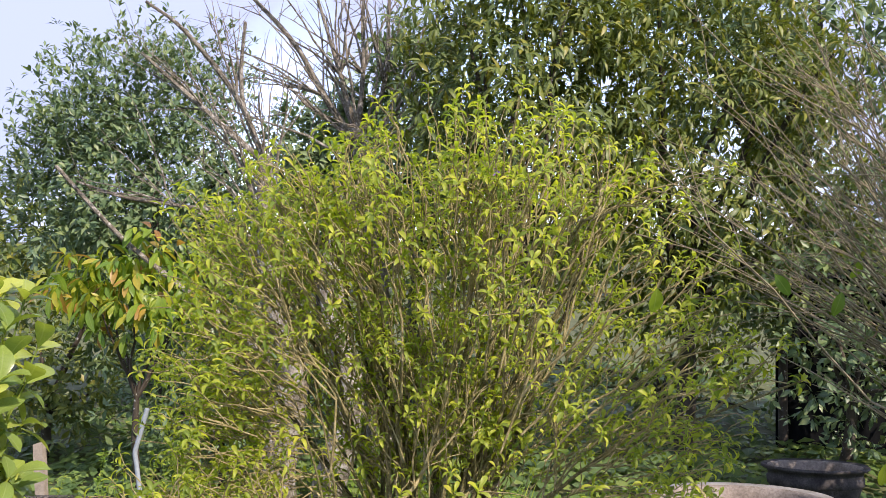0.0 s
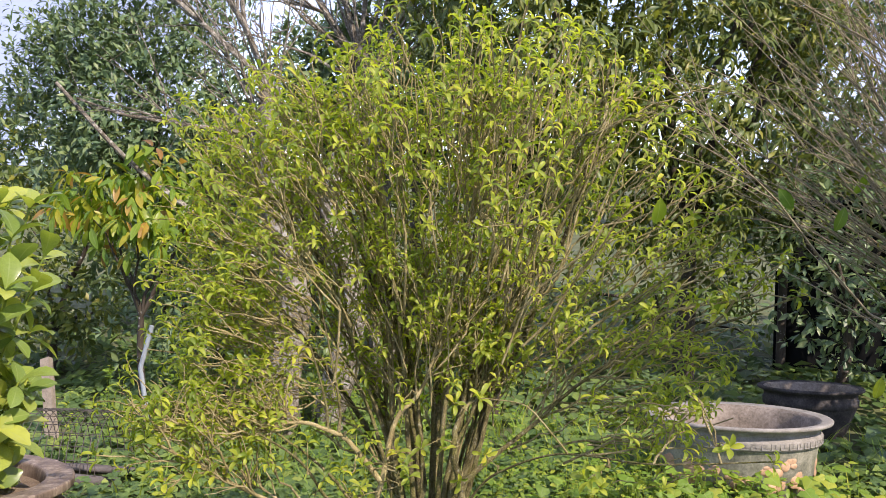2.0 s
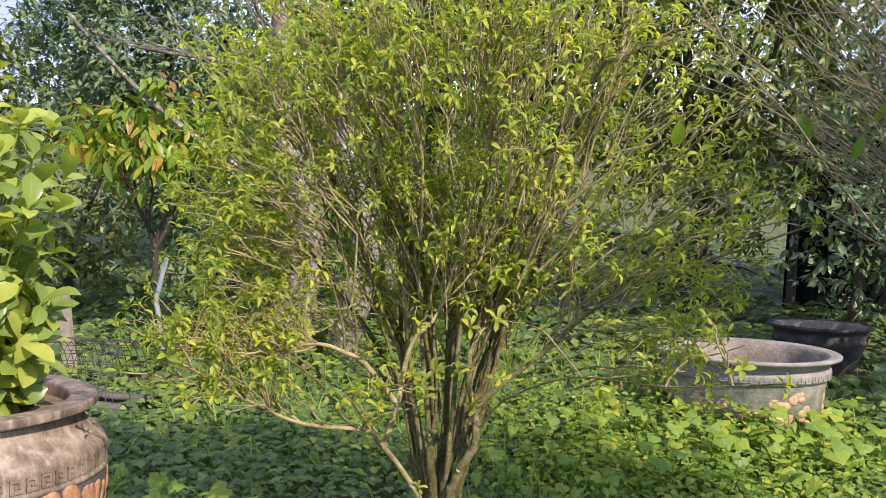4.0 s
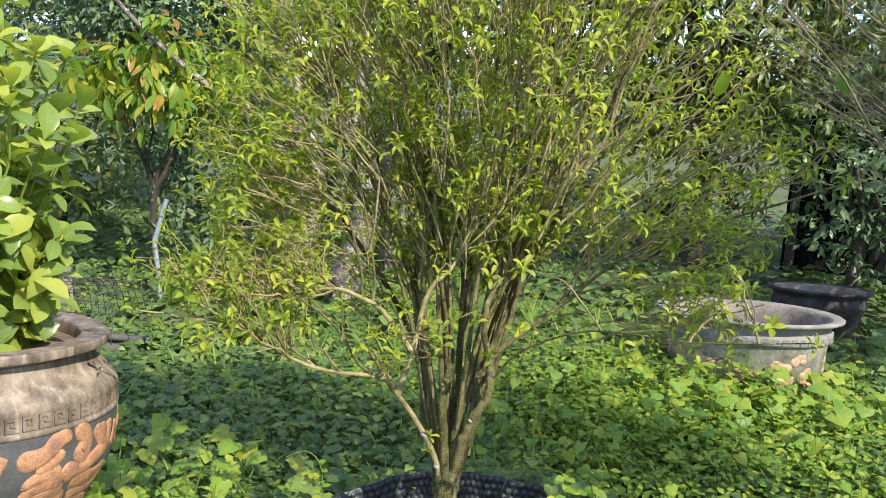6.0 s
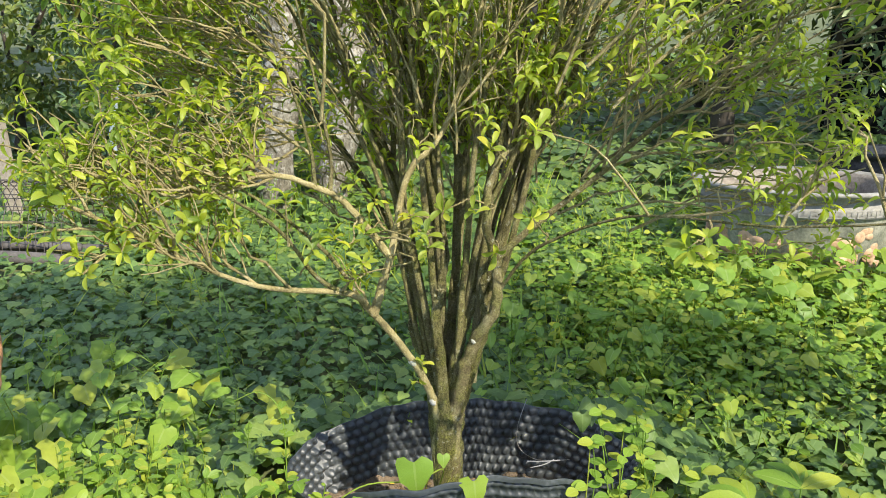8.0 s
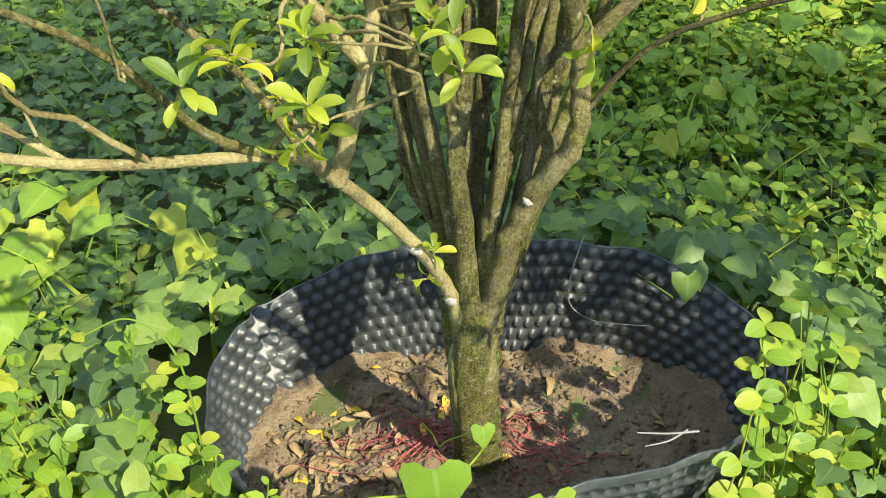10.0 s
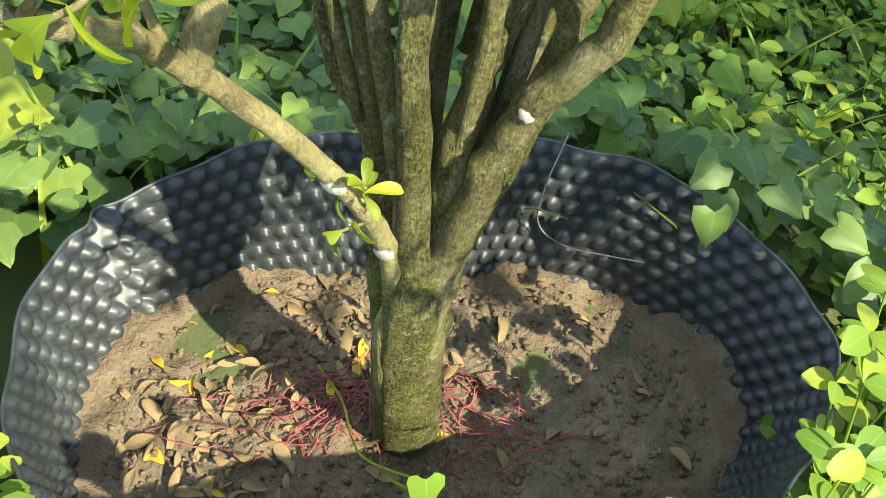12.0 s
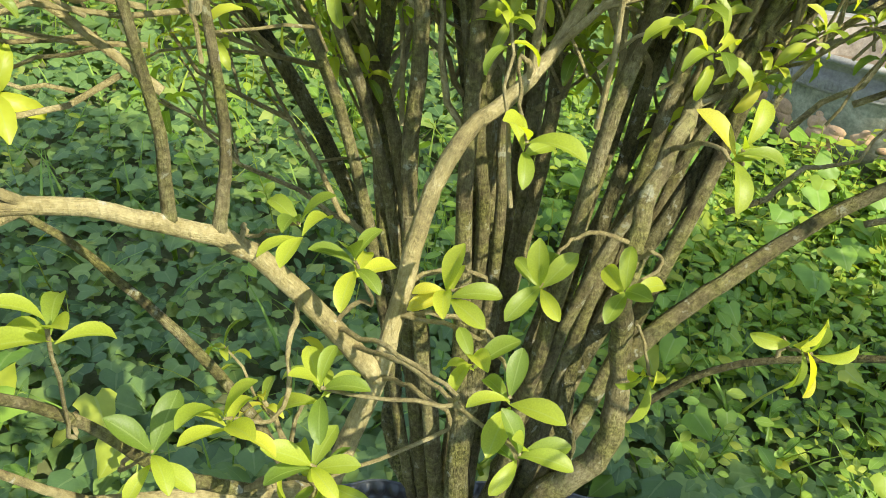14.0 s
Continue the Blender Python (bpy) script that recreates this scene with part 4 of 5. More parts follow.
# ---- trees and thickets behind ----
def leafy(geo, shape, centre, radii, clumps, per, size, spread=0.16, droop=0.0, shell=0.55, squash=None, facing=0.5):
    """Leaves in uneven clumps about the outside of a rounded crown."""
    c, r = np.asarray(centre, float), np.asarray(radii, float)
    d = unit(rng.normal(0, 1, (clumps, 3)))
    rad = rng.uniform(shell, 1.0, clumps) ** 0.6 * (1 + 0.13 * np.sin(d[:, 0] * 5 + 1) * np.sin(d[:, 2] * 6 + d[:, 1] * 4))
    cc = c + d * rad[:, None] * r
    cc = cc[cc[:, 2] > 0.12]
    d = unit(cc - c)
    tufts = max(per // 6, 1)
    tc_ = np.repeat(cc, tufts, 0) + rng.normal(0, spread, (len(cc) * tufts, 3)) * np.array([1, 1, 0.75])
    dd = np.repeat(np.repeat(d, tufts, 0), 6, 0)
    off = unit(rng.normal(0, 1, dd.shape) + dd * 0.4)
    p = np.repeat(tc_, 6, 0) + off * size * 0.25
    way = unit(off + dd * facing * 0.6 + rng.normal(0, 0.2, p.shape) + np.array([0, 0, -droop]))
    up = unit(np.array([0.2, -0.2, 0.9]) + rng.normal(0, 0.25, p.shape) + dd * 0.5)
    ok = p[:, 2] > 0.05
    scatter(geo, shape, p[ok], way[ok], up[ok], size * rng.uniform(0.6, 1.3, ok.sum()), squash)
    return cc


def tree(name, label, base, stems, centre, radii, clumps, per, size, leafmat, bark, shape=None, trunk_r=0.08, **kw):
    """A tree or bush: trunk, limbs that run into the crown, and a crown of many leaves."""
    t = tagged(empty(name, *base), label, "tree" if "tree" in name else "bush")
    g = Geo()
    c = np.asarray(centre, float)
    fork = np.asarray(base, float) * 0.45 + c * 0.55
    fork[2] = base[2] + (c[2] - base[2]) * 0.45
    tube(g, wander((base[0], base[1], base[2] - 0.1), fork, 8, 0.02), trunk_r, trunk_r * 0.7, 10, 0.06)
    part("trunk", g, bark, t)
    crown = Geo()
    cc = leafy(crown, shape or shape_far, centre, radii, clumps, per, size, **kw)
    for k in range(stems):
        lg = Geo()
        tube(lg, wander(fork, cc[int(rng.integers(len(cc)))], 7, 0.05, 0.05), trunk_r * 0.5, trunk_r * 0.1, 7, 0.05)
        part("limb", lg, bark, t)
    part("crown", crown, leafmat, t, "", "stuff")
    return t


tree("broadleaf_tree", "large dark glossy broad-leaved tree behind the garden", (-3.75, 10.40, 0), 9, (-3.85, 10.20, 2.24), (1.5, 1.2, 2.05), 640, 54, 0.092, leaf_dark, bark_dark, shape_tuft, trunk_r=0.16, spread=0.16, shell=0.3)
tree("turning_tree", "small tree with hanging green, yellow and brown leaves", (-2.42, 6.40, 0), 7, (-2.27, 6.15, 1.51), (0.62, 0.32, 0.34), 50, 18, 0.125, leaf_yellow, bark_dark, shape_long, 0.028, spread=0.09, droop=0.9, shell=0.4)
tree("shade_bush", "dark green bush in the shade below the trees", (-1.78, 6.50, 0), 6, (-1.88, 6.60, 0.73), (0.85, 0.4, 0.75), 150, 26, 0.075, leaf_dark, bark_dark, trunk_r=0.05, spread=0.10, shell=0.25)
tree("garden_tree", "tall slender-leaved green tree behind the shrub", (0.12, 6.60, 0), 8, (0.43, 6.50, 2.78), (1.0, 0.8, 1.35), 290, 42, 0.085, leaf_mid, bark_dark, shape_arch, trunk_r=0.07, spread=0.14, shell=0.3)
tree("garden_tree", "tall leafy green tree with light showing through", (1.68, 7.60, 0), 8, (1.63, 7.40, 2.63), (1.35, 0.9, 1.9), 350, 48, 0.09, leaf_mid, bark_dark, shape_arch, trunk_r=0.09, spread=0.17, shell=0.3)
tree("broadleaf_tree", "tall dark broad-leaved tree with sky between its boughs", (3.19, 9.50, 0), 9, (3.09, 9.30, 4.09), (2.3, 1.4, 1.9), 340, 42, 0.12, leaf_dark, bark_dark, shape_tuft, trunk_r=0.15, spread=0.2, shell=0.3)
tree("shade_bush", "shaded bush with fine green leaves behind the big bowls", (2.78, 7.20, 0), 6, (2.88, 7.20, 1.37), (1.1, 0.6, 1.15), 200, 26, 0.08, leaf_dark, bark_dark, trunk_r=0.05, spread=0.12, shell=0.2)
tree("hedge_bush", "light green bush behind the pale-barked tree", (-0.41, 7.60, 0), 6, (-0.31, 7.60, 0.77), (1.2, 0.5, 0.9), 150, 24, 0.08, leaf_mid, bark_dark, trunk_r=0.05, spread=0.12, shell=0.2)
tree("hedge_bush", "sunlit light green bush at the garden's edge", (1.79, 9.20, 0), 6, (1.69, 9.20, 0.58), (1.6, 0.5, 0.7), 130, 22, 0.09, leaf_mid, bark_dark, trunk_r=0.05, spread=0.13, shell=0.2)
tree("dense_tree", "dark round-crowned tree behind the pollarded limbs", (-0.83, 9.00, 0), 7, (-0.55, 9.00, 3.0), (0.85, 0.6, 1.2), 190, 42, 0.10, leaf_dark, bark_dark, shape_tuft, trunk_r=0.09, spread=0.13, shell=0.2)
tree("dense_tree", "dark bushy tree between the pollarded limbs", (-1.75, 9.30, 0), 7, (-1.62, 9.30, 2.55), (0.55, 0.5, 0.75), 130, 42, 0.10, leaf_dark, bark_dark, shape_tuft, trunk_r=0.08, spread=0.12, shell=0.2)
tree("hedge_bush", "sunny green bush beside the potted plant", (-3.63, 7.40, 0), 6, (-3.53, 7.40, 0.77), (0.9, 0.5, 0.9), 110, 24, 0.09, leaf_mid, bark_dark, trunk_r=0.05, spread=0.13, shell=0.2)


# out of view; added on the sun's side to keep the far bowl dark
tree("shade_bush", "tall unseen bush added to shade the far bowl", (3.4, 5.1, 0), 6, (3.4, 5.1, 1.45), (0.68, 0.75, 1.25), 150, 26, 0.09, leaf_mid, bark_dark, trunk_r=0.05, spread=0.12, shell=0.2)


# out of view; added only for its shadow on the vines right of the ring
tree("unseen_bush", "low unseen bush added to shade the vines beside the ring", (2.0, 2.02, 0), 6, (1.98, 2.0, 0.6), (0.42, 0.42, 0.55), 120, 26, 0.06, leaf_mid, bark_dark, trunk_r=0.03, spread=0.08, shell=0.15)


# out of view; added to shade the shrub's right flank and the ground behind
tree("unseen_tree", "unseen tree added to shade the clearing's edge", (3.0, 0.9, 0), 7, (2.32, 1.38, 2.80), (0.36, 0.30, 0.40), 46, 24, 0.09, leaf_mid, bark_dark, trunk_r=0.06, spread=0.09, shell=0.1)


def build_far_woods():
    g = Geo()
    for k in range(60):
        x = -34 + 68 * k / 59 + rng.normal(0, 0.5)
        if -9 < x < 9 and k % 3 == 0:
            continue
        h = rng.uniform(1.4, 2.6)
        leafy(g, shape_far, (x, 30 + rng.normal(0, 1.5), h * 0.9), (1.6, 0.8, h), 26, 12, 0.46, 0.35, shell=0.2)
    put("far_woods", g, leaf_mid, "distant green trees beyond the garden", "woods", "stuff")


build_far_woods()


def limb_tree(name, label, base, bark, limbs):
    """A cut-back tree of bare limbs: each limb is its way points and two thicknesses."""
    t = tagged(empty(name, *base), label, "tree")
    for pts, r0, r1 in limbs:
        g = Geo()
        tube(g, curve(pts, 6), r0 if pts[0][2] < 0 else r0 * 0.45, r1 * (0.85 if pts[0][2] < 0 else 0.42), 14, 0.15)
        part("limb", g, bark, t)
    return t


def bare_sprays(t, starts, bark, count, length, r=0.012, up=0.8):
    for s, way in starts:
        for _ in range(count):
            g = Geo()
            e = np.asarray(s) + unit(np.asarray(way, float) + rng.normal(0, 0.35, 3)) * length * rng.uniform(0.6, 1.2)
            line = wander(s, e, 8, 0.03, 0.03)
            tube(g, line, r, r * 0.25, 6, 0.05)
            for k in range(3):
                j = int(rng.integers(3, 7))
                w = unit(line[j] - line[j - 1] + rng.normal(0, 0.5, 3) + np.array([0, 0, 0.4])) * length * rng.uniform(0.15, 0.4)
                tube(g, wander(line[j], line[j] + w, 5, 0.04), r * 0.4, r * 0.12, 5)
            part("branch", g, bark, t)


pol = limb_tree("pollarded_tree", "pale-barked pollarded tree with bare grey limbs", (-0.9, 6.0, 0), bark_pale, [
    ([(-1.226, 6.000, -0.294), (-1.254, 6.000, 0.198), (-1.205, 6.000, 0.689), (-1.161, 6.020, 0.960), (-1.345, 6.100, 1.535), (-1.398, 6.200, 2.363)], 0.13, 0.07),
    ([(-0.866, 6.000, -0.272), (-0.913, 6.000, 0.109), (-0.830, 6.000, 0.493), (-0.780, 6.000, 0.873), (-0.938, 6.200, 1.443), (-0.896, 6.600, 2.161)], 0.12, 0.08),
    ([(-1.214, 6.050, 0.902), (-1.604, 6.000, 1.261), (-1.881, 6.000, 1.462), (-2.326, 6.000, 1.816), (-2.809, 6.050, 2.304)], 0.06, 0.028),
    ([(-1.384, 6.200, 1.953), (-1.687, 6.200, 1.992), (-1.998, 6.100, 2.038), (-2.335, 6.050, 2.090), (-2.642, 6.000, 2.197)], 0.04, 0.018),
    ([(-1.397, 6.200, 2.321), (-1.816, 6.200, 2.692), (-2.267, 6.200, 3.093)], 0.055, 0.025),
    ([(-1.397, 6.200, 2.331), (-1.606, 6.250, 2.781), (-1.960, 6.200, 3.239), (-2.234, 6.200, 3.448)], 0.05, 0.022),
    ([(-1.397, 6.200, 2.331), (-1.562, 6.300, 2.675), (-1.593, 6.300, 2.965), (-1.562, 6.300, 3.319)], 0.03, 0.025),
])
bare_sprays(pol, [((-1.816, 6.200, 2.692), (-0.6, 0, 0.6)), ((-1.998, 6.100, 2.038), (-0.8, 0, 0.35)), ((-1.606, 6.250, 2.781), (-0.35, 0, 0.9)), ((-1.397, 6.200, 2.321), (0.1, 0, 1))], bark_pale, 7, 0.8, 0.007)
bare_sprays(pol, [((-1.36, 6.15, 1.75), (-0.6, 0, 0.9)), ((-1.40, 6.2, 2.15), (-0.65, 0, 0.85)), ((-1.38, 6.2, 1.95), (-0.2, 0, 1))], bark_pale, 5, 1.05, 0.012)
pol2 = limb_tree("pollarded_tree", "cut-back tree with many pale upright branches", (-0.6, 7.0, 0), bark_pale, [
    ([(-0.722, 7.050, -0.300), (-0.745, 7.050, 1.090), (-0.764, 7.000, 2.143), (-0.861, 7.000, 2.451), (-0.932, 7.000, 2.677)], 0.11, 0.09),
    ([(-0.861, 7.000, 2.451), (-1.162, 7.000, 2.906), (-1.388, 7.000, 3.310), (-1.749, 7.000, 3.708)], 0.055, 0.03),
    ([(-0.885, 7.000, 2.554), (-1.032, 7.000, 3.066), (-1.212, 7.000, 3.674)], 0.05, 0.028),
    ([(-0.907, 7.000, 2.553), (-0.854, 7.000, 3.072), (-0.849, 7.000, 3.737)], 0.045, 0.026),
    ([(-0.884, 7.000, 2.502), (-0.693, 7.000, 2.975), (-0.649, 7.000, 3.693)], 0.045, 0.025),
    ([(-0.861, 7.000, 2.451), (-0.484, 7.000, 2.983), (-0.355, 7.000, 3.601)], 0.035, 0.02),
])
bare_sprays(pol2, [((-1.162, 7.000, 2.906), (-0.7, 0, 0.7)), ((-1.032, 7.000, 3.066), (-0.3, 0, 0.9)), ((-0.854, 7.000, 3.072), (0.0, 0, 1)), ((-0.693, 7.000, 2.975), (0.3, 0, 0.9))], bark_pale, 8, 0.95, 0.010)
bare_sprays(pol2, [((-0.80, 7.0, 2.35), (-0.5, 0, 0.8)), ((-0.86, 7.0, 2.5), (-0.1, 0, 1)), ((-0.80, 7.0, 2.4), (0.35, 0, 0.9))], bark_pale, 5, 1.25, 0.017)


def build_twiggy():
    """A nearly leafless bush of long whippy shoots."""
    t = tagged(empty("twiggy_bush", 2.02, 2.85, 0), "nearly bare bush of long whippy brown shoots", "bush")
    g = Geo()
    tube(g, wander((2.03, 2.86, -0.05), (1.98, 2.74, 1.16), 8, 0.03), 0.035, 0.028, 10, 0.05)
    part("trunk", g, bark_dark, t)
    whips, fine, leaves = [], Geo(), Geo()
    for k in range(190):
        a = radians(rng.uniform(108, 152) if k % 2 else rng.uniform(80, 122))
        ln = rng.uniform(0.8, 1.65)
        s = np.array([1.98, 2.72, 1.19]) + rng.normal(0, (0.11, 0.15, 0.10))
        e = s + np.array([math.cos(a) * ln, rng.normal(-0.16, 0.34), math.sin(a) * ln * 0.92])
        line = wander(s, e, 9, 0.034, rng.uniform(-0.08, 0.14))
        g = Geo()
        tube(g, line, rng.uniform(0.003, 0.0056), 0.0011, 6)
        part("shoot", g, bark_whip, t)
        for q in range(5):
            j = int(rng.integers(2, 8))
            w = unit(unit(line[j + 1] - line[j]) + rng.normal(0, 0.32, 3)) * rng.uniform(0.12, 0.42)
            tw = wander(line[j], line[j] + w, 5, 0.025, 0.02)
            tube(fine, tw, 0.0016, 0.0008, 4)
            if rng.uniform() < 0.28:
                pos, way, up = rosette(tw[-1], tw[-1] - tw[-2], 3)
                scatter(leaves, shape_shrub, pos, way, up, rng.uniform(0.025, 0.05, 3))
    part("fine_twigwork", fine, bark_whip, t, "", "stuff")
    part("foliage", leaves, leaf_mid, t, "few small green leaves", "stuff")
    big = Geo()
    for p in ((0.659, 1.950, 1.692), (0.926, 2.690, 1.390), (1.299, 2.550, 1.745), (1.388, 2.600, 1.165), (1.233, 2.500, 1.655), (1.029, 2.400, 1.707)):
        scatter(big, shape_broad, [p], [(rng.normal(-0.3, 0.3), rng.normal(0, 0.2), -0.8)], [(rng.normal(0, 0.3), -1, 0.3)], 0.07)
    part("yellow_foliage", big, leaf_yellow, t, "a few hanging yellowed leaves", "stuff")


build_twiggy()

# ---- pots ----
terracotta = mottled("orange_clay", [(0.30, (0.11, 0.075, 0.055)), (0.44, (0.28, 0.15, 0.09)), (0.56, (0.47, 0.24, 0.12)), (0.75, (0.58, 0.37, 0.23))], 22, 0.72, 0.7, 0.012)
clay_dark = mottled("dark_glaze", [(0.3, (0.035, 0.036, 0.038)), (0.55, (0.09, 0.09, 0.088)), (0.8, (0.21, 0.19, 0.16))], 9, 0.72, 0.3, 0.004)
clay_brown = mottled("inside_shade_clay", [(0.36, (0.10, 0.084, 0.064)), (0.5, (0.20, 0.172, 0.135)), (0.66, (0.33, 0.29, 0.235))], 8, 0.75, 0.4, 0.006)
clay_grey = mottled("grey_clay", [(0.3, (0.13, 0.125, 0.105)), (0.5, (0.24, 0.23, 0.20)), (0.75, (0.38, 0.365, 0.32))], 10, 0.7, 0.4, 0.005)
blossom_clay = mottled("pale_orange_clay", [(0.28, (0.20, 0.14, 0.10)), (0.45, (0.42, 0.27, 0.16)), (0.6, (0.55, 0.36, 0.22)), (0.8, (0.62, 0.48, 0.34))], 14, 0.75, 0.4, 0.005)
clay_green = mottled("green_glaze", [(0.36, (0.12, 0.125, 0.095)), (0.5, (0.25, 0.25, 0.19)), (0.64, (0.44, 0.42, 0.33))], 9, 0.45, 0.3, 0.004)
# the far bowl's shade is put into its colour: clay darkened almost to black
clay_shaded = mottled("shade_darkened_clay", [(0.36, (0.022, 0.020, 0.018)), (0.5, (0.05, 0.046, 0.042)), (0.64, (0.10, 0.09, 0.08))], 9, 0.8, 0.3, 0.004)
pipe_paint = mottled("pipe_paint", [(0.3, (0.20, 0.24, 0.26)), (0.7, (0.34, 0.39, 0.41))], 15, 0.45, 0.2, 0.002)


def streaked_clay(name, stops, rough=0.7):
    """Old clay, blotched and with pale run marks down its side."""
    m, n, l, p = material(name)
    co = n.new("ShaderNodeTexCoord")
    mp = n.new("ShaderNodeMapping")
    mp.inputs["Scale"].default_value = (1, 1, 0.12)
    l.new(co.outputs["Object"], mp.inputs["Vector"])
    runs = noise_node(n, l, 34, 5.0, 0.7, mp.outputs["Vector"])
    blot = noise_node(n, l, 9, 6.0, 0.65)
    fine = noise_node(n, l, 120, 4.0, 0.6)
    col = ramp_node(n, l, mix_node(n, l, 0.45, blot, runs), stops)
    pale = ramp_node(n, l, runs, [(0.58, (0, 0, 0)), (0.66, (1, 1, 1))])
    col = mix_node(n, l, math_node(n, l, "MULTIPLY", pale, 0.45), col, (0.46, 0.40, 0.32))
    l.new(col, p.inputs["Base Color"])
    p.inputs["Roughness"].default_value = rough
    bump_node(n, l, math_node(n, l, "ADD", blot, math_node(n, l, "MULTIPLY", fine, 0.4)), 0.5, 0.006, p)
    return m


jar_clay = streaked_clay("old_jar_clay", [(0.40, (0.10, 0.075, 0.052)), (0.5, (0.215, 0.165, 0.118)), (0.60, (0.34, 0.275, 0.205))])
jar_rim = streaked_clay("old_rim_clay", [(0.40, (0.085, 0.062, 0.045)), (0.5, (0.185, 0.14, 0.105)), (0.60, (0.33, 0.27, 0.21))], 0.6)


def lathe(profile, cx, cy, segs=96, wobble=0.0):
    p = np.asarray(profile, float)
    a = np.linspace(0, 2 * np.pi, segs, endpoint=False)
    r = p[:, :1] * (1 + wobble * np.sin(3 * a + 1)[None] + wobble * 0.5 * np.sin(7 * a)[None])
    v = np.stack([cx + r * np.cos(a), cy + r * np.sin(a), np.broadcast_to(p[:, 1:], r.shape)], -1)
    return Geo().add(v, grid_faces(len(p), segs, True))


LEAN = (radians(-6.2), 0, 0)     # the pots lean back a little on the soft ground


def build_big_pot():
    cx, cy = -1.30, 2.12
    pot = tagged(empty("relief_jar", cx, cy, 0), "tall weathered clay jar with orange relief on dark glaze", "pot")
    body = part("body", lathe([(0.25, -0.06), (0.25, 0.05), (0.27, 0.20), (0.315, 0.318), (0.351, 0.39), (0.397, 0.483), (0.425, 0.54), (0.438, 0.575), (0.444, 0.645), (0.442, 0.689)], cx, cy, 112, 0.003), clay_dark, pot, "dark glazed belly")
    shoulder = part("shoulder", lathe([(0.442, 0.687), (0.447, 0.69), (0.448, 0.70), (0.443, 0.704), (0.442, 0.748), (0.444, 0.756), (0.436, 0.772), (0.412, 0.795), (0.388, 0.816), (0.379, 0.835), (0.376, 0.855)], cx, cy, 112, 0.003), jar_clay, pot, "weathered brown shoulder")
    part("rim", lathe([(0.374, 0.856), (0.376, 0.8605), (0.395, 0.8635), (0.411, 0.8685), (0.4150, 0.8705), (0.4165, 0.874), (0.4165, 0.889), (0.4155, 0.8925), (0.4125, 0.8945), (0.409, 0.8950), (0.405, 0.8938), (0.375, 0.8935), (0.348, 0.892), (0.342, 0.8905), (0.339, 0.887), (0.3365, 0.88), (0.334, 0.86), (0.33, 0.70)], cx, cy, 112, 0.005), jar_rim, pot, "broad worn brown rim")
    part("soil", lathe([(0.34, 0.852), (0.2, 0.86), (0.004, 0.862)], cx, cy, 48), soil, pot)
    # the key pattern on the shoulder
    for k in range(64):
        a = k * 2 * math.pi / 64
        g = Geo()
        for q in ((-0.42, 0.004, 0.42, 0.011), (-0.42, 0.004, -0.29, 0.040), (-0.42, 0.033, 0.25, 0.040), (0.11, 0.018, 0.25, 0.040), (-0.12, 0.018, 0.25, 0.024)):
            b = []
            for rr in (0.441, 0.4465):
                for u, zz in ((q[0], q[1]), (q[2], q[1]), (q[2], q[3]), (q[0], q[3])):
                    b.append((cx + rr * math.cos(a + u * 0.0982), cy + rr * math.sin(a + u * 0.0982), 0.705 + zz))
            g.add(b, [[4, 5, 6, 7], [0, 1, 5, 4], [1, 2, 6, 5], [2, 3, 7, 6], [3, 0, 4, 7]])
        part("key_ornament", g, jar_clay, shoulder, smooth=False)

    def on_wall(a, z, lift):
        r = np.interp(z, [0.05, 0.20, 0.318, 0.39, 0.483, 0.54, 0.575, 0.645], [0.25, 0.27, 0.315, 0.351, 0.397, 0.425, 0.438, 0.444]) + lift
        return (cx + r * math.cos(a), cy + r * math.sin(a), z)

    def relief(turn, pts, w0, w1, thick, name="relief"):
        """A flat, rounded strap of clay laid on the jar's wall, running out to nothing at both ends."""
        p = curve([(u + turn, min(z, 0.672), 0) for u, z in pts], 8)
        n = len(p)
        d = np.gradient(p, axis=0)
        d[:, 0] *= 0.43
        d = unit(d)
        s = np.linspace(0, 1, n)
        ends = np.sqrt(np.clip(1 - np.clip(np.abs(s - 0.5) * 2 - 0.72, 0, 1) ** 2 / 0.28 ** 2, 0.0, 1))
        w = 1.75 * (w0 + (w1 - w0) * s) * np.maximum(ends, 0.06) * (1 + 0.05 * np.sin(s * 11 + turn))
        lift = 0.5 * thick * (0.35 + 0.65 * ends)
        prof = [(-1, -0.35), (-0.88, 0.35), (-0.55, 0.8), (0, 1.0), (0.55, 0.8), (0.88, 0.35), (1, -0.35)]
        v = [[on_wall(p[k, 0] - d[k, 1] * w[k] * q / 0.43, p[k, 1] + d[k, 0] * w[k] * q, lift[k] * h) for q, h in prof] for k in range(n)]
        part(name, Geo().add(v, grid_faces(n, len(prof))), terracotta, body)

    # relief: a winding ribbon, fans of plumes and cloud scrolls, again and again round the jar
    for turn in (-2.96, -1.98, -0.99, 0.0, 0.99, 1.98):
        relief(turn, [(-0.66, 0.632), (-0.56, 0.628), (-0.47, 0.640), (-0.42, 0.660), (-0.36, 0.672), (-0.32, 0.655)], 0.017, 0.012, 0.015)
        relief(turn, [(-0.28, 0.668), (-0.22, 0.670), (-0.18, 0.655), (-0.185, 0.63), (-0.21, 0.611), (-0.28, 0.602)], 0.015, 0.019, 0.016)
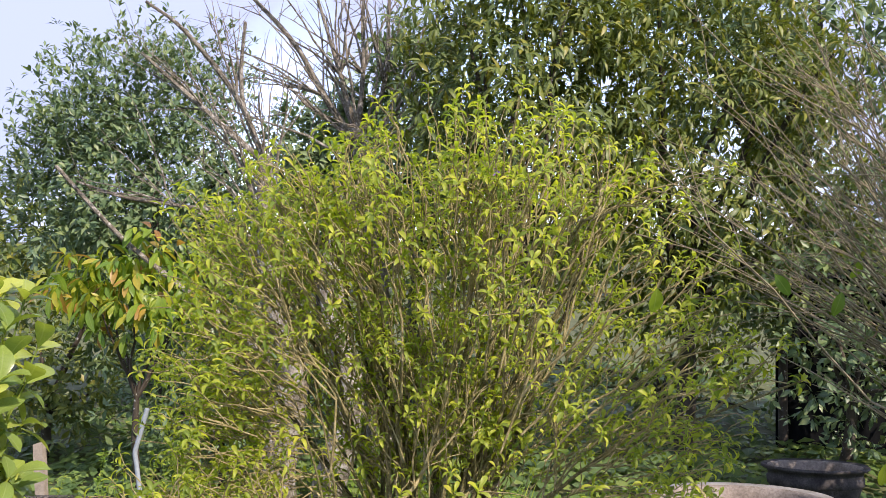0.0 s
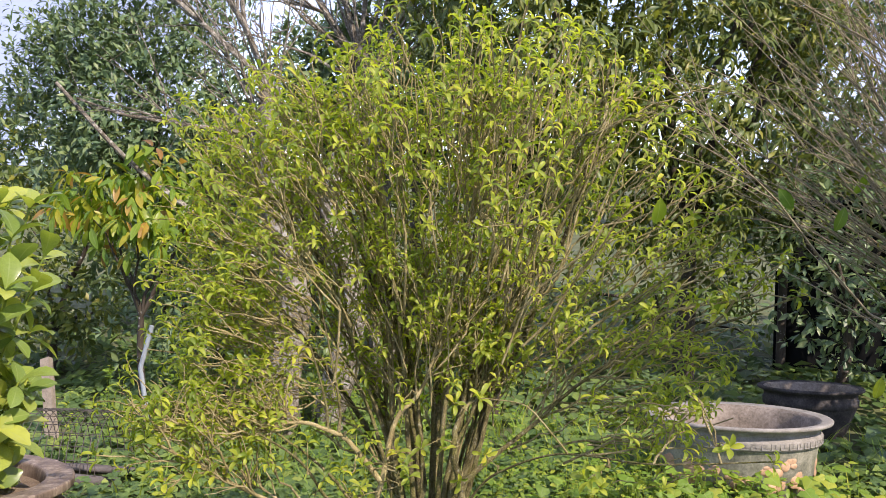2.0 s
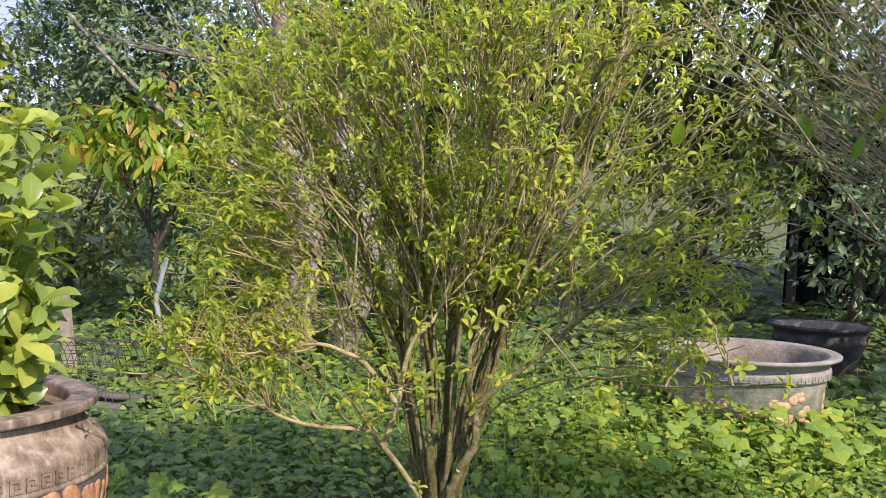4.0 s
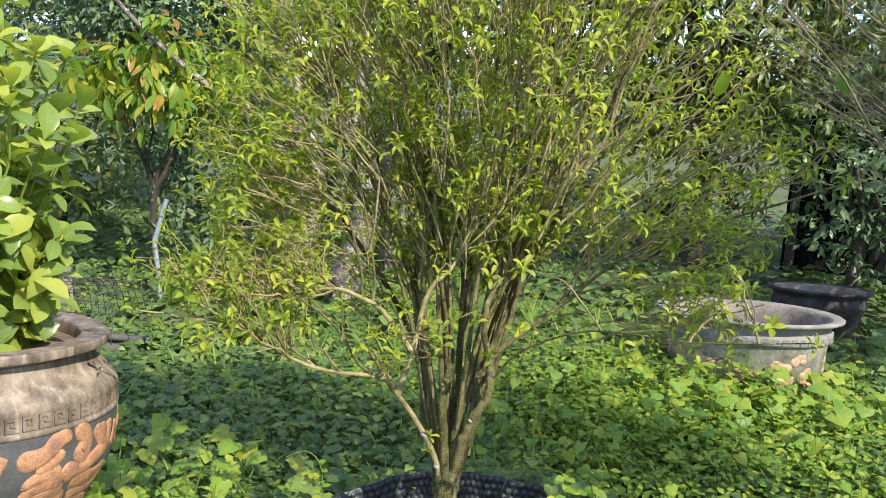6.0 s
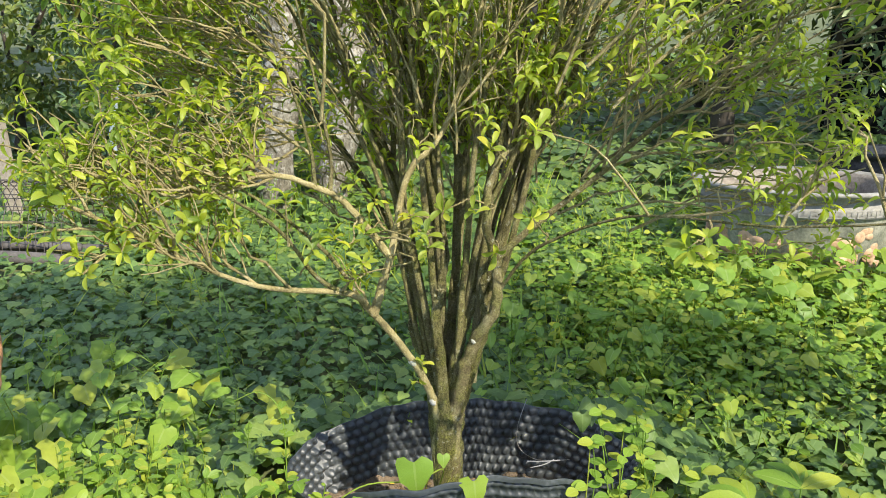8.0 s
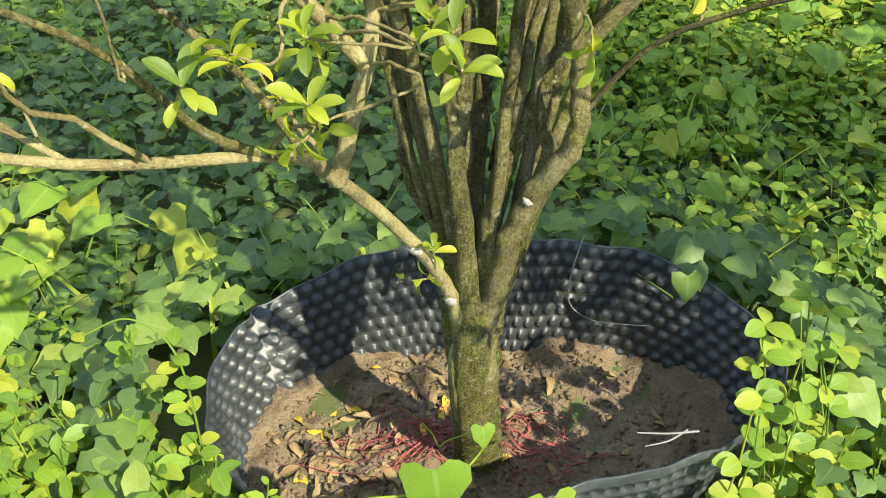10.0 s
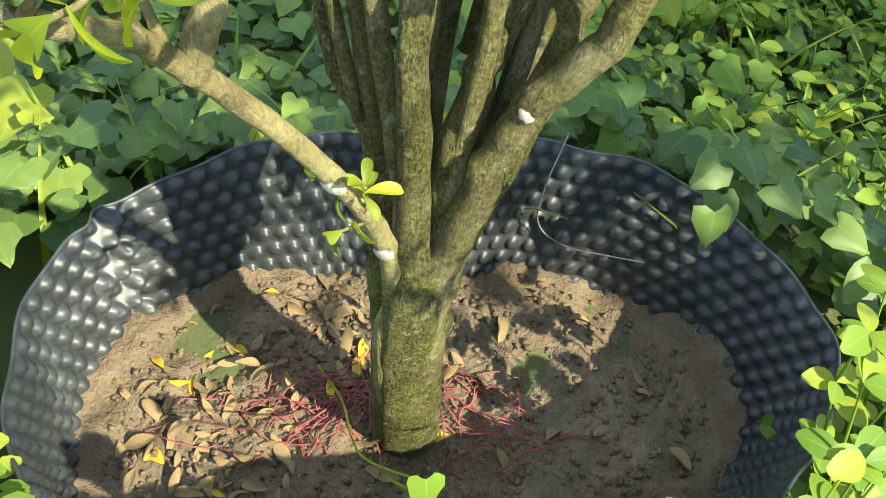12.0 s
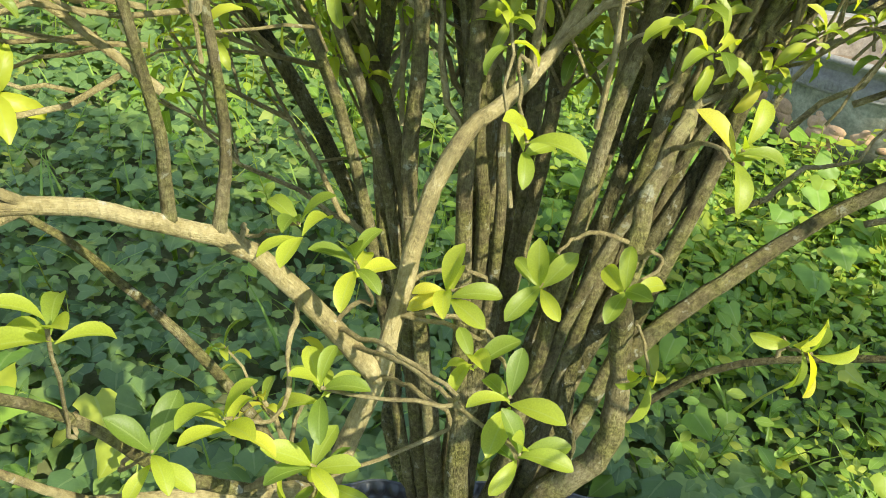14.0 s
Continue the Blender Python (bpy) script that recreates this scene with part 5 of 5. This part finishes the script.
        for pts in (((0.06, 0.585), (-0.03, 0.635), (-0.07, 0.672)), ((0.09, 0.585), (0.02, 0.64), (0.01, 0.672)), ((0.11, 0.585), (0.11, 0.635), (0.11, 0.670)), ((0.17, 0.585), (0.22, 0.62), (0.24, 0.655))):
            relief(turn, pts, 0.009, 0.013, 0.010, "plume")
        relief(turn, [(-0.37, 0.576), (-0.24, 0.565), (-0.13, 0.573), (-0.02, 0.59), (0.08, 0.598)], 0.018, 0.013, 0.014)
        relief(turn, [(-0.54, 0.592), (-0.45, 0.606), (-0.40, 0.622), (-0.37, 0.64)], 0.010, 0.012, 0.010)
        for pts in (((-0.36, 0.572), (-0.50, 0.577), (-0.62, 0.556)), ((-0.34, 0.545), (-0.50, 0.549), (-0.63, 0.522)), ((-0.31, 0.520), (-0.46, 0.520), (-0.59, 0.492)), ((-0.27, 0.496), (-0.40, 0.490), (-0.53, 0.467))):
            relief(turn, pts, 0.016, 0.009, 0.011, "plume")
        relief(turn, [(-0.26, 0.548), (-0.12, 0.528), (0.02, 0.522), (0.16, 0.54)], 0.020, 0.012, 0.013)
        relief(turn, [(-0.24, 0.500), (-0.10, 0.488), (0.08, 0.490), (0.2, 0.505)], 0.013, 0.010, 0.010)
        relief(turn, [(-0.62, 0.428), (-0.50, 0.446), (-0.38, 0.436), (-0.30, 0.418), (-0.24, 0.428)], 0.017, 0.013, 0.013, "scroll")
        relief(turn, [(-0.20, 0.444), (-0.10, 0.456), (0.02, 0.448), (0.12, 0.432)], 0.014, 0.010, 0.011, "scroll")
    pot.rotation_euler = LEAN


build_big_pot()


def build_pot_plant():
    px, py, pz = -1.32, 2.215, 0.855
    plant = tagged(empty("potted_shrub", px, py, pz), "leafy potted shrub with large bright green leaves", "plant")
    shapes = (leaf_shape(6, 0.27, obovate, 0.3, 0.5, 0.012), arched_leaf(6, 0.25, obovate, 0.4, 0.9))
    meshes = [Geo().add(*s).mesh("leaf", leaf_pot) for s in shapes]
    rest, made = Geo(), 0
    for k in range(150):
        a = rng.uniform(-2.2, 1.5)
        high = rng.uniform(0.03, 1.04) if k < 115 else rng.uniform(0.0, 0.10)
        lean = (0.17 + 0.22 * min(high, 0.6)) * math.sqrt(rng.uniform(0, 1))
        high *= 1.0 - 0.25 * (lean / 0.3) ** 2
        s = np.array([px + 0.08 * math.cos(a), py + 0.08 * math.sin(a), 0.85])
        line = wander(s, s + np.array([math.cos(a) * lean, math.sin(a) * lean, high]), 6, 0.03)
        g = Geo()
        tube(g, line, 0.005, 0.0028, 6)
        part("stalk", g, leaf_pot, plant)
        for at in (5, 4, 3):
            count = int(rng.integers(3, 6)) if at == 5 else 2
            pos, way, up = rosette(line[at], line[at] - line[at - 1] + np.array([0.004, -0.006, 0.01]), count, (0.5, 1.5))
            for p, w, u in zip(pos, way, up):
                s_ = rng.uniform(0.075, 0.12)
                w = unit(w)
                sd = unit(np.cross(w, u))
                if made < 290 and p[0] > -1.22:
                    m = np.eye(4)
                    m[:3, 0], m[:3, 1], m[:3, 2], m[:3, 3] = sd * s_, w * s_, np.cross(sd, w) * s_, p - np.array([px, py, pz])
                    part("leaf", meshes[made % 2], None, plant).matrix_basis = Matrix(m.tolist())
                    made += 1
                else:
                    scatter(rest, shapes[0], [p], [w], [u], s_)
    part("foliage", rest, leaf_pot, plant, "", "stuff")


build_pot_plant()


def build_bowl(cx, cy, r, top, name, label, tone, relief):
    bowl = tagged(empty(name, cx, cy, 0), label, "pot")
    k = r / 0.44
    body = part("body", lathe([(0.26 * k, -0.02), (0.30 * k, 0.03), (0.355 * k, 0.14), (0.375 * k, top - 0.13), (0.377 * k, top - 0.125)], cx, cy), clay_green if relief else clay_shaded, bowl)
    band = part("band", lathe([(0.377 * k, top - 0.126), (0.392 * k, top - 0.12), (0.395 * k, top - 0.075), (0.385 * k, top - 0.068), (0.383 * k, top - 0.05)], cx, cy), tone, bowl)
    part("rim", lathe([(0.383 * k, top - 0.05), (0.39 * k, top - 0.03), (0.425 * k, top - 0.022), (0.438 * k, top - 0.015), (0.44 * k, top - 0.003), (0.43 * k, top + 0.004), (0.388 * k, top - 0.004)], cx, cy), tone, bowl)
    # the inner wall takes a darker brown in place of the shade in the bowl
    part("inside", lathe([(0.388 * k, top - 0.004), (0.365 * k, top - 0.02), (0.352 * k, top - 0.12), (0.347 * k, top - 0.16)], cx, cy), clay_brown, bowl, "inside in darker brown that stands for its shade")
    part("soil", lathe([(0.35 * k, top - 0.14), (0.2 * k, top - 0.13), (0.003, top - 0.13)], cx, cy, 48), soil, bowl)
    if relief:
        for q in range(7):  # clusters of blossom
            a0 = -1.12 + q * 0.88
            for w in range(6):
                a, z = a0 + rng.normal(0, 0.2), rng.uniform(0.10, top - 0.165)
                rr = float(np.interp(z, [0.03, 0.14, 0.3], [0.30, 0.355, 0.372])) * k
                g = Geo()
                for m in range(7):  # overlapping petals of uneven size
                    b, off = 6.283 * rng.uniform(), rng.uniform(0.0, 0.05)
                    pr = rng.uniform(0.016, 0.042)
                    u, v = np.meshgrid(np.linspace(0, 6.283, 11)[:-1], np.linspace(0, 1.5, 4))
                    x, y = off * math.cos(b) + pr * np.cos(u) * np.cos(v) * rng.uniform(0.7, 1.4), off * math.sin(b) + pr * np.sin(u) * np.cos(v) * 0.8
                    lift = rr - 0.003 + rng.uniform(0.005, 0.011) * np.sin(v)
                    g.add(np.stack([cx + lift * np.cos(a + x / rr), cy + lift * np.sin(a + x / rr), np.minimum(z + y, top - 0.132)], -1), grid_faces(4, 10, True))
                part("blossom", g, blossom_clay, body)
        for q in range(56):
            a = q * 2 * math.pi / 56
            g = Geo()
            for q0, z0, q1, z1 in ((-0.4, 0, 0.4, 0.005), (-0.4, 0, -0.25, 0.032), (-0.4, 0.027, 0.2, 0.032), (0.05, 0.012, 0.2, 0.032)):
                b = []
                for rr in (0.3925 * k, 0.3955 * k):
                    for ang, zz in ((a + q0 * 0.112, z0), (a + q1 * 0.112, z0), (a + q1 * 0.112, z1), (a + q0 * 0.112, z1)):
                        b.append((cx + rr * math.cos(ang), cy + rr * math.sin(ang), top - 0.114 + zz))
                g.add(b, [[4, 5, 6, 7], [0, 1, 5, 4], [1, 2, 6, 5], [2, 3, 7, 6], [3, 0, 4, 7]])
            part("key_ornament", g, tone, band, smooth=False)
    bowl.rotation_euler = LEAN


build_bowl(1.53, 5.0, 0.50, 0.42, "bonsai_bowl", "wide empty clay bowl with orange relief on green glaze", clay_grey, True)
build_bowl(2.29, 6.25, 0.34, 0.31, "bonsai_bowl", "wide plain clay bowl, its clay darkened to stand for shade", clay_shaded, False)


# ---- small things farther back ----
def build_pipe():
    g = Geo()
    tube(g, curve([(-2.12, 5.81, -0.1), (-2.125, 5.81, 0.12), (-2.148, 5.81, 0.33), (-2.158, 5.81, 0.412), (-2.14, 5.81, 0.48), (-2.075, 5.81, 0.70)], 6), 0.016, 0.016, 12)
    put("bent_pipe", g, pipe_paint, "bent pale painted metal pipe standing upright in the ground", "pipe")


build_pipe()


stake_wood = mottled("stake_wood", [(0.3, (0.17, 0.14, 0.105)), (0.55, (0.33, 0.285, 0.22)), (0.8, (0.46, 0.41, 0.33))], 14, 0.85, 0.5, 0.006)


def build_stake():
    g = Geo()
    for x, y, z0, z1, w, lean in ((-2.51, 5.3, -0.1, 0.57, 0.036, -0.03),):
        v = []
        for t in np.linspace(0, 1, 6):
            ww = w * (1 - 0.25 * t) * (1 + 0.08 * math.sin(t * 9))
            zc = z0 + (z1 - z0) * t
            v += [(x + lean * t - ww, y - 0.02, zc), (x + lean * t + ww, y - 0.02, zc + 0.02 * t), (x + lean * t + ww, y + 0.03, zc), (x + lean * t - ww, y + 0.03, zc - 0.05 * t)]
        g.add(v, grid_faces(6, 4, True))
        g.add(v[-4:], [[0, 1, 2, 3]])
    put("wooden_stake", g, stake_wood, "short weathered pale wooden stake in the ground", "stake", smooth=False)


build_stake()


def build_cage():
    """A low arched cage of wire mesh."""
    cage = tagged(empty("wire_cage", -2.22, 4.98, 0), "low arched cage of rusty wire mesh", "cage")
    for k in range(13):
        g = Geo()
        x = -2.47 + 0.042 * k
        tube(g, [(x, 4.7 + 0.25 - 0.25 * math.cos(q), 0.02 + 0.33 * math.sin(q)) for q in np.linspace(0, math.pi, 12)], 0.0024, 0.0024, 5)
        part("hoop", g, wire, cage)
    for q in np.linspace(0.1, math.pi - 0.1, 13):
        g = Geo()
        y, z = 4.7 + 0.25 - 0.25 * math.cos(q), 0.02 + 0.33 * math.sin(q)
        tube(g, [(-2.48, y, z), (-2.22, y, z + 0.004), (-1.96, y, z)], 0.0022, 0.0022, 5)
        part("wire", g, wire, cage)


wire = mottled("rusty_wire", [(0.3, (0.05, 0.045, 0.04)), (0.7, (0.16, 0.14, 0.12))], 30, 0.6, 0.2, 0.002, metal=0.5)
build_cage()

log_wood = mottled("weathered_wood", [(0.3, (0.05, 0.045, 0.04)), (0.55, (0.11, 0.10, 0.09)), (0.8, (0.20, 0.19, 0.17))], 12, 0.9, 0.7, 0.01)


def build_logs():
    for pts, r in (([(-2.72, 4.62, 0.03), (-2.25, 4.66, 0.05), (-1.85, 4.74, 0.01)], 0.036), ([(-2.60, 4.80, 0.04), (-2.15, 4.84, 0.05), (-1.82, 4.90, 0.02)], 0.03), ([(-2.55, 4.72, 0.07), (-2.2, 4.76, 0.08), (-1.92, 4.82, 0.05)], 0.022)):
        g = Geo()
        tube(g, curve(pts, 8), r, r * 0.8, 14, 0.05)
        put("log", g, log_wood, "grey weathered log lying among the creepers", "log", group="logs beside the cage")


build_logs()

# near-black, so that plain sheets stand in for the deep shade behind the bowls
dark_sheet = mottled("void_black", [(0.3, (0.004, 0.0045, 0.005)), (0.7, (0.010, 0.011, 0.011))], 20, 1.0, 0.3, 0.004, specular=0.05)


def build_dark_void():
    # added posts and sheets that only make the gap there look dark
    s = tagged(empty("dark_void", 3.6, 8.3, 0), "near-black sheets standing for the dark void behind the bowls", "shelter")
    for x in (2.55, 3.5, 4.5):
        g = Geo()
        tube(g, wander((x, 8.0, -0.05), (x, 8.0, 1.55), 6, 0.005), 0.04, 0.035, 10, 0.04)
        part("post", g, bark_dark, s)
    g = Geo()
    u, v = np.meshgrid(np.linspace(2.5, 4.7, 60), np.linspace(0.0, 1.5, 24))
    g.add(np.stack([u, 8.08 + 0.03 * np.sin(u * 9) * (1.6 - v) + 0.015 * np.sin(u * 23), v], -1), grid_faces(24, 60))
    part("dark_sheet", g, dark_sheet, s)
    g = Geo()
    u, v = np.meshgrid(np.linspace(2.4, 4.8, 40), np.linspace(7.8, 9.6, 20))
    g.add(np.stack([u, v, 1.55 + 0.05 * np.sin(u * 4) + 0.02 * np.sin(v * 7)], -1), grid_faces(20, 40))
    part("top_sheet", g, dark_sheet, s)


build_dark_void()

root_red = mottled("red_rootlets", [(0.3, (0.20, 0.05, 0.05)), (0.6, (0.36, 0.105, 0.10)), (0.8, (0.48, 0.22, 0.20))], 40, 0.7, 0.2, 0.001)


def build_litter():
    """What lies on the soil: dry and yellow fallen leaves and tangles of red rootlets."""
    shapes = [Geo().add(*leaf_shape(6, 0.2, oval, f, c_, 0.02)).mesh("fallen_leaf", m) for f, c_, m in ((0.5, 0.5, leaf_dead), (-0.4, -0.5, leaf_dead), (0.9, 0.9, leaf_dead), (0.5, 0.4, leaf_fallen_yellow))]
    for k in range(290):
        a, r = rng.uniform(0, 6.283), 0.82 * math.sqrt(rng.uniform(0, 1))
        if k < 235:
            a, r = rng.normal(3.25, 0.75), rng.uniform(0.35, 0.84)
        x, y = RING_X + ring_radius(a) * r * math.cos(a), RING_Y + ring_radius(a) * r * math.sin(a)
        yellow = k % 13 == 0
        size = rng.uniform(0.018, 0.044)
        ob = new("fallen_leaf", shapes[3 if yellow else k % 3])
        turn_ = rng.uniform(0, 6.283)
        ob.matrix_basis = Matrix.LocRotScale((x, y, float(soil_height(np.array(x), np.array(y))) + 0.006), Euler((rng.normal(0, 0.35), rng.normal(0, 0.35), turn_)), (size, size, size))
        tagged(ob, "yellow fallen leaf on the soil" if yellow else "dry curled brown leaf on the soil", "leaf", "fallen leaves in the ring")
    g = Geo()
    for cx, cy, n, sp in ((0.0, 2.75, 55, 0.028), (-0.07, 2.71, 40, 0.05), (0.15, 2.74, 50, 0.04), (0.18, 2.66, 16, 0.045)):
        for _ in range(n):
            p = np.array([cx + rng.normal(0, sp), cy + rng.normal(0, sp * 0.7), 0])
            e = p + np.array([rng.normal(0, 0.05), rng.normal(0, 0.04), 0])
            line = wander(p, e, 7, 0.12)
            line[:, 2] = soil_height(line[:, 0], line[:, 1]) + 0.004 + 0.012 * rng.uniform(0, 1) * np.sin(np.linspace(0, 3.14, 7))
            tube(g, line, 0.0013, 0.0008, 4)
    put("red_rootlets", g, root_red, "tangle of thin red rootlets round the trunk's foot", "roots", "stuff")


build_litter()


def build_front_vines():
    """The vine and sprigs that climb before and over the ring's edge, leaf by leaf."""
    heart = [Geo().add(*s).mesh("leaf", leaf_weed) for s in (wavy_leaf(5, 0.95, 0.03), wavy_leaf(12, 1.0, 0.04))]
    small = Geo().add(*leaf_shape(5, 0.34, oval, 0.2, 0.35)).mesh("leaf", leaf_weed)
    pointed = Geo().add(*leaf_shape(5, 0.2, oval, 0.3, 0.4)).mesh("leaf", leaf_weed)
    green = Geo().add(*wavy_leaf(17, 1.0, 0.05)).mesh("leaf", leaf_vine)

    def hang(plant, me, p, w, u, s):
        w = unit(np.asarray(w, float))
        sd = unit(np.cross(w, np.asarray(u, float)))
        m = np.eye(4)
        m[:3, 0], m[:3, 1], m[:3, 2], m[:3, 3] = sd * s, w * s, np.cross(sd, w) * s, np.asarray(p) - np.array(plant.location)
        part("leaf", me, None, plant).matrix_basis = Matrix(m.tolist())

    v = tagged(empty("climbing_vine", -0.05, 2.36, 0), "climbing vine with pale green heart-shaped leaves at the ring's edge", "vine")
    g = Geo()
    tube(g, curve([(-0.27, 2.30, 0.05), (-0.20, 2.32, 0.26), (-0.10, 2.34, 0.36), (0.02, 2.36, 0.37), (0.075, 2.43, 0.36), (0.05, 2.52, 0.24)], 6), 0.0022, 0.0014, 6)
    part("stem", g, leaf_weed, v)
    for p, w, u, s in (((0.02, 2.345, 0.425), (0.1, -0.25, -1), (0.1, -1, 0.1), 0.08), ((0.15, 2.33, 0.395), (0.15, -0.3, -1), (0.3, -1, 0.2), 0.062), ((0.075, 2.44, 0.39), (0.1, -0.5, -0.9), (0.3, -1, 0.2), 0.03), ((-0.08, 2.30, 0.34), (-0.3, -0.6, -0.6), (0, -0.6, 0.8), 0.07), ((-0.2, 2.28, 0.29), (-0.5, -0.6, -0.3), (0, -0.5, 1), 0.09), ((0.08, 2.24, 0.28), (0.3, -0.7, -0.3), (0, -0.4, 1), 0.09), ((-0.02, 2.20, 0.28), (-0.1, -0.9, -0.2), (0, -0.2, 1), 0.10), ((-0.27, 2.25, 0.26), (-0.6, -0.5, 0.1), (0, -0.4, 1), 0.08)):
        hang(v, heart[len(v.children) % 2], p, w, u, s)
    s1 = tagged(empty("leafy_sprig", 0.45, 2.43, 0), "upright sprig with small round light green leaves", "plant")
    for k in range(12):
        g = Geo()
        b = np.array([0.42 + 0.0165 * k + rng.normal(0, 0.01), 2.41 + 0.021 * k + rng.normal(0, 0.02), 0.0])
        t = b + np.array([rng.normal(-0.035, 0.025), rng.normal(0.015, 0.02), rng.uniform(0.35, 0.45)])
        line = wander(b, t, 6, 0.04)
        tube(g, line, 0.002, 0.0013, 5)
        part("stem", g, leaf_weed, s1)
        for j in range(2, 6):
            for _ in range(3):
                q = rng.uniform(0, 6.283)
                hang(s1, small, line[j], (math.cos(q), math.sin(q), 0.25), (0.25, -0.4, 1), rng.uniform(0.026, 0.042))
    s2 = tagged(empty("curled_shoot", -0.33, 2.52, 0), "thin curling vine shoot beside the ring", "vine")
    g = Geo()
    tube(g, curve([(-0.32, 2.50, 0.0), (-0.305, 2.505, 0.28), (-0.312, 2.51, 0.44), (-0.36, 2.515, 0.49), (-0.42, 2.505, 0.47)], 6), 0.002, 0.0012, 5)
    part("stem", g, leaf_weed, s2)
    for j in range(14):
        z = 0.22 + 0.018 * j
        q = rng.uniform(0, 6.283)
        hang(s2, small, (-0.309, 2.507, z), (math.cos(q), math.sin(q), 0.4), (0, -0.3, 1), 0.03)
    s3 = tagged(empty("compound_leaf_plant", 0.87, 2.45, 0), "low plant with pointed light green leaflets", "plant")
    for x, y, z, q0 in ((0.76, 2.46, 0.29, 2.4), (0.88, 2.50, 0.31, 1.5), (1.00, 2.44, 0.28, 0.7), (0.83, 2.36, 0.27, 3.3), (0.95, 2.34, 0.26, -0.4)):
        g = Geo()
        tube(g, wander((0.87, 2.45, 0.0), (x, y, z), 5, 0.03), 0.003, 0.002, 5)
        part("stalk", g, leaf_weed, s3)
        for d in (-0.9, -0.4, 0.0, 0.5, 1.0):
            hang(s3, pointed, (x, y, z), (math.cos(q0 + d), math.sin(q0 + d) - 0.3, 0.25), (0, -0.4, 1), rng.uniform(0.08, 0.12))
    s4 = tagged(empty("overhanging_vine", 0.52, 2.92, 0), "dark green vine leaves hanging over the ring's edge", "vine")
    for p, w, s in (((0.43, 2.90, 0.275), (0.1, -0.6, -0.35), 0.045), ((0.41, 2.86, 0.285), (0.05, -0.4, -0.9), 0.05), ((0.50, 2.92, 0.28), (0.5, -0.6, -0.2), 0.05), ((0.44, 2.96, 0.27), (-0.6, -0.5, -0.2), 0.05), ((0.56, 2.86, 0.28), (0.7, -0.5, -0.2), 0.05), ((0.48, 2.99, 0.27), (0.1, -0.9, 0), 0.055)):
        hang(s4, green, p, w, (0.1, -0.5, 1), s)


build_front_vines()


def build_cords():
    g = Geo()
    tube(g, curve([(0.262, 3.035, 0.235), (0.238, 2.99, 0.17), (0.242, 2.985, 0.11), (0.285, 2.985, 0.072), (0.345, 2.965, 0.08), (0.385, 2.94, 0.10)], 8), 0.0013, 0.001, 5)
    put("loose_cord", g, cord_grey, "thin grey cord hanging in a loop on the ring's wall", "cord")
    g = Geo()
    tube(g, curve([(-0.04, 2.79, 0.02), (-0.005, 2.72, 0.055), (0.012, 2.62, 0.14), (0.03, 2.52, 0.27), (0.075, 2.44, 0.385)], 8), 0.0018, 0.001, 5)
    put("vine_tendril", g, leaf_weed, "thin yellow-green vine tendril reaching over the soil", "vine")


build_cords()


def build_straw():
    g = Geo()
    tube(g, curve([(0.335, 2.437, 0.392), (0.30, 2.436, 0.388), (0.262, 2.440, 0.384)], 5), 0.0016, 0.0010, 5)
    tube(g, curve([(0.322, 2.440, 0.391), (0.298, 2.428, 0.384), (0.270, 2.424, 0.378)], 5), 0.0014, 0.0009, 5)
    put("dry_straw", g, cord_grey, "pale forked dry straw caught on the ring's edge", "straw")


build_straw()
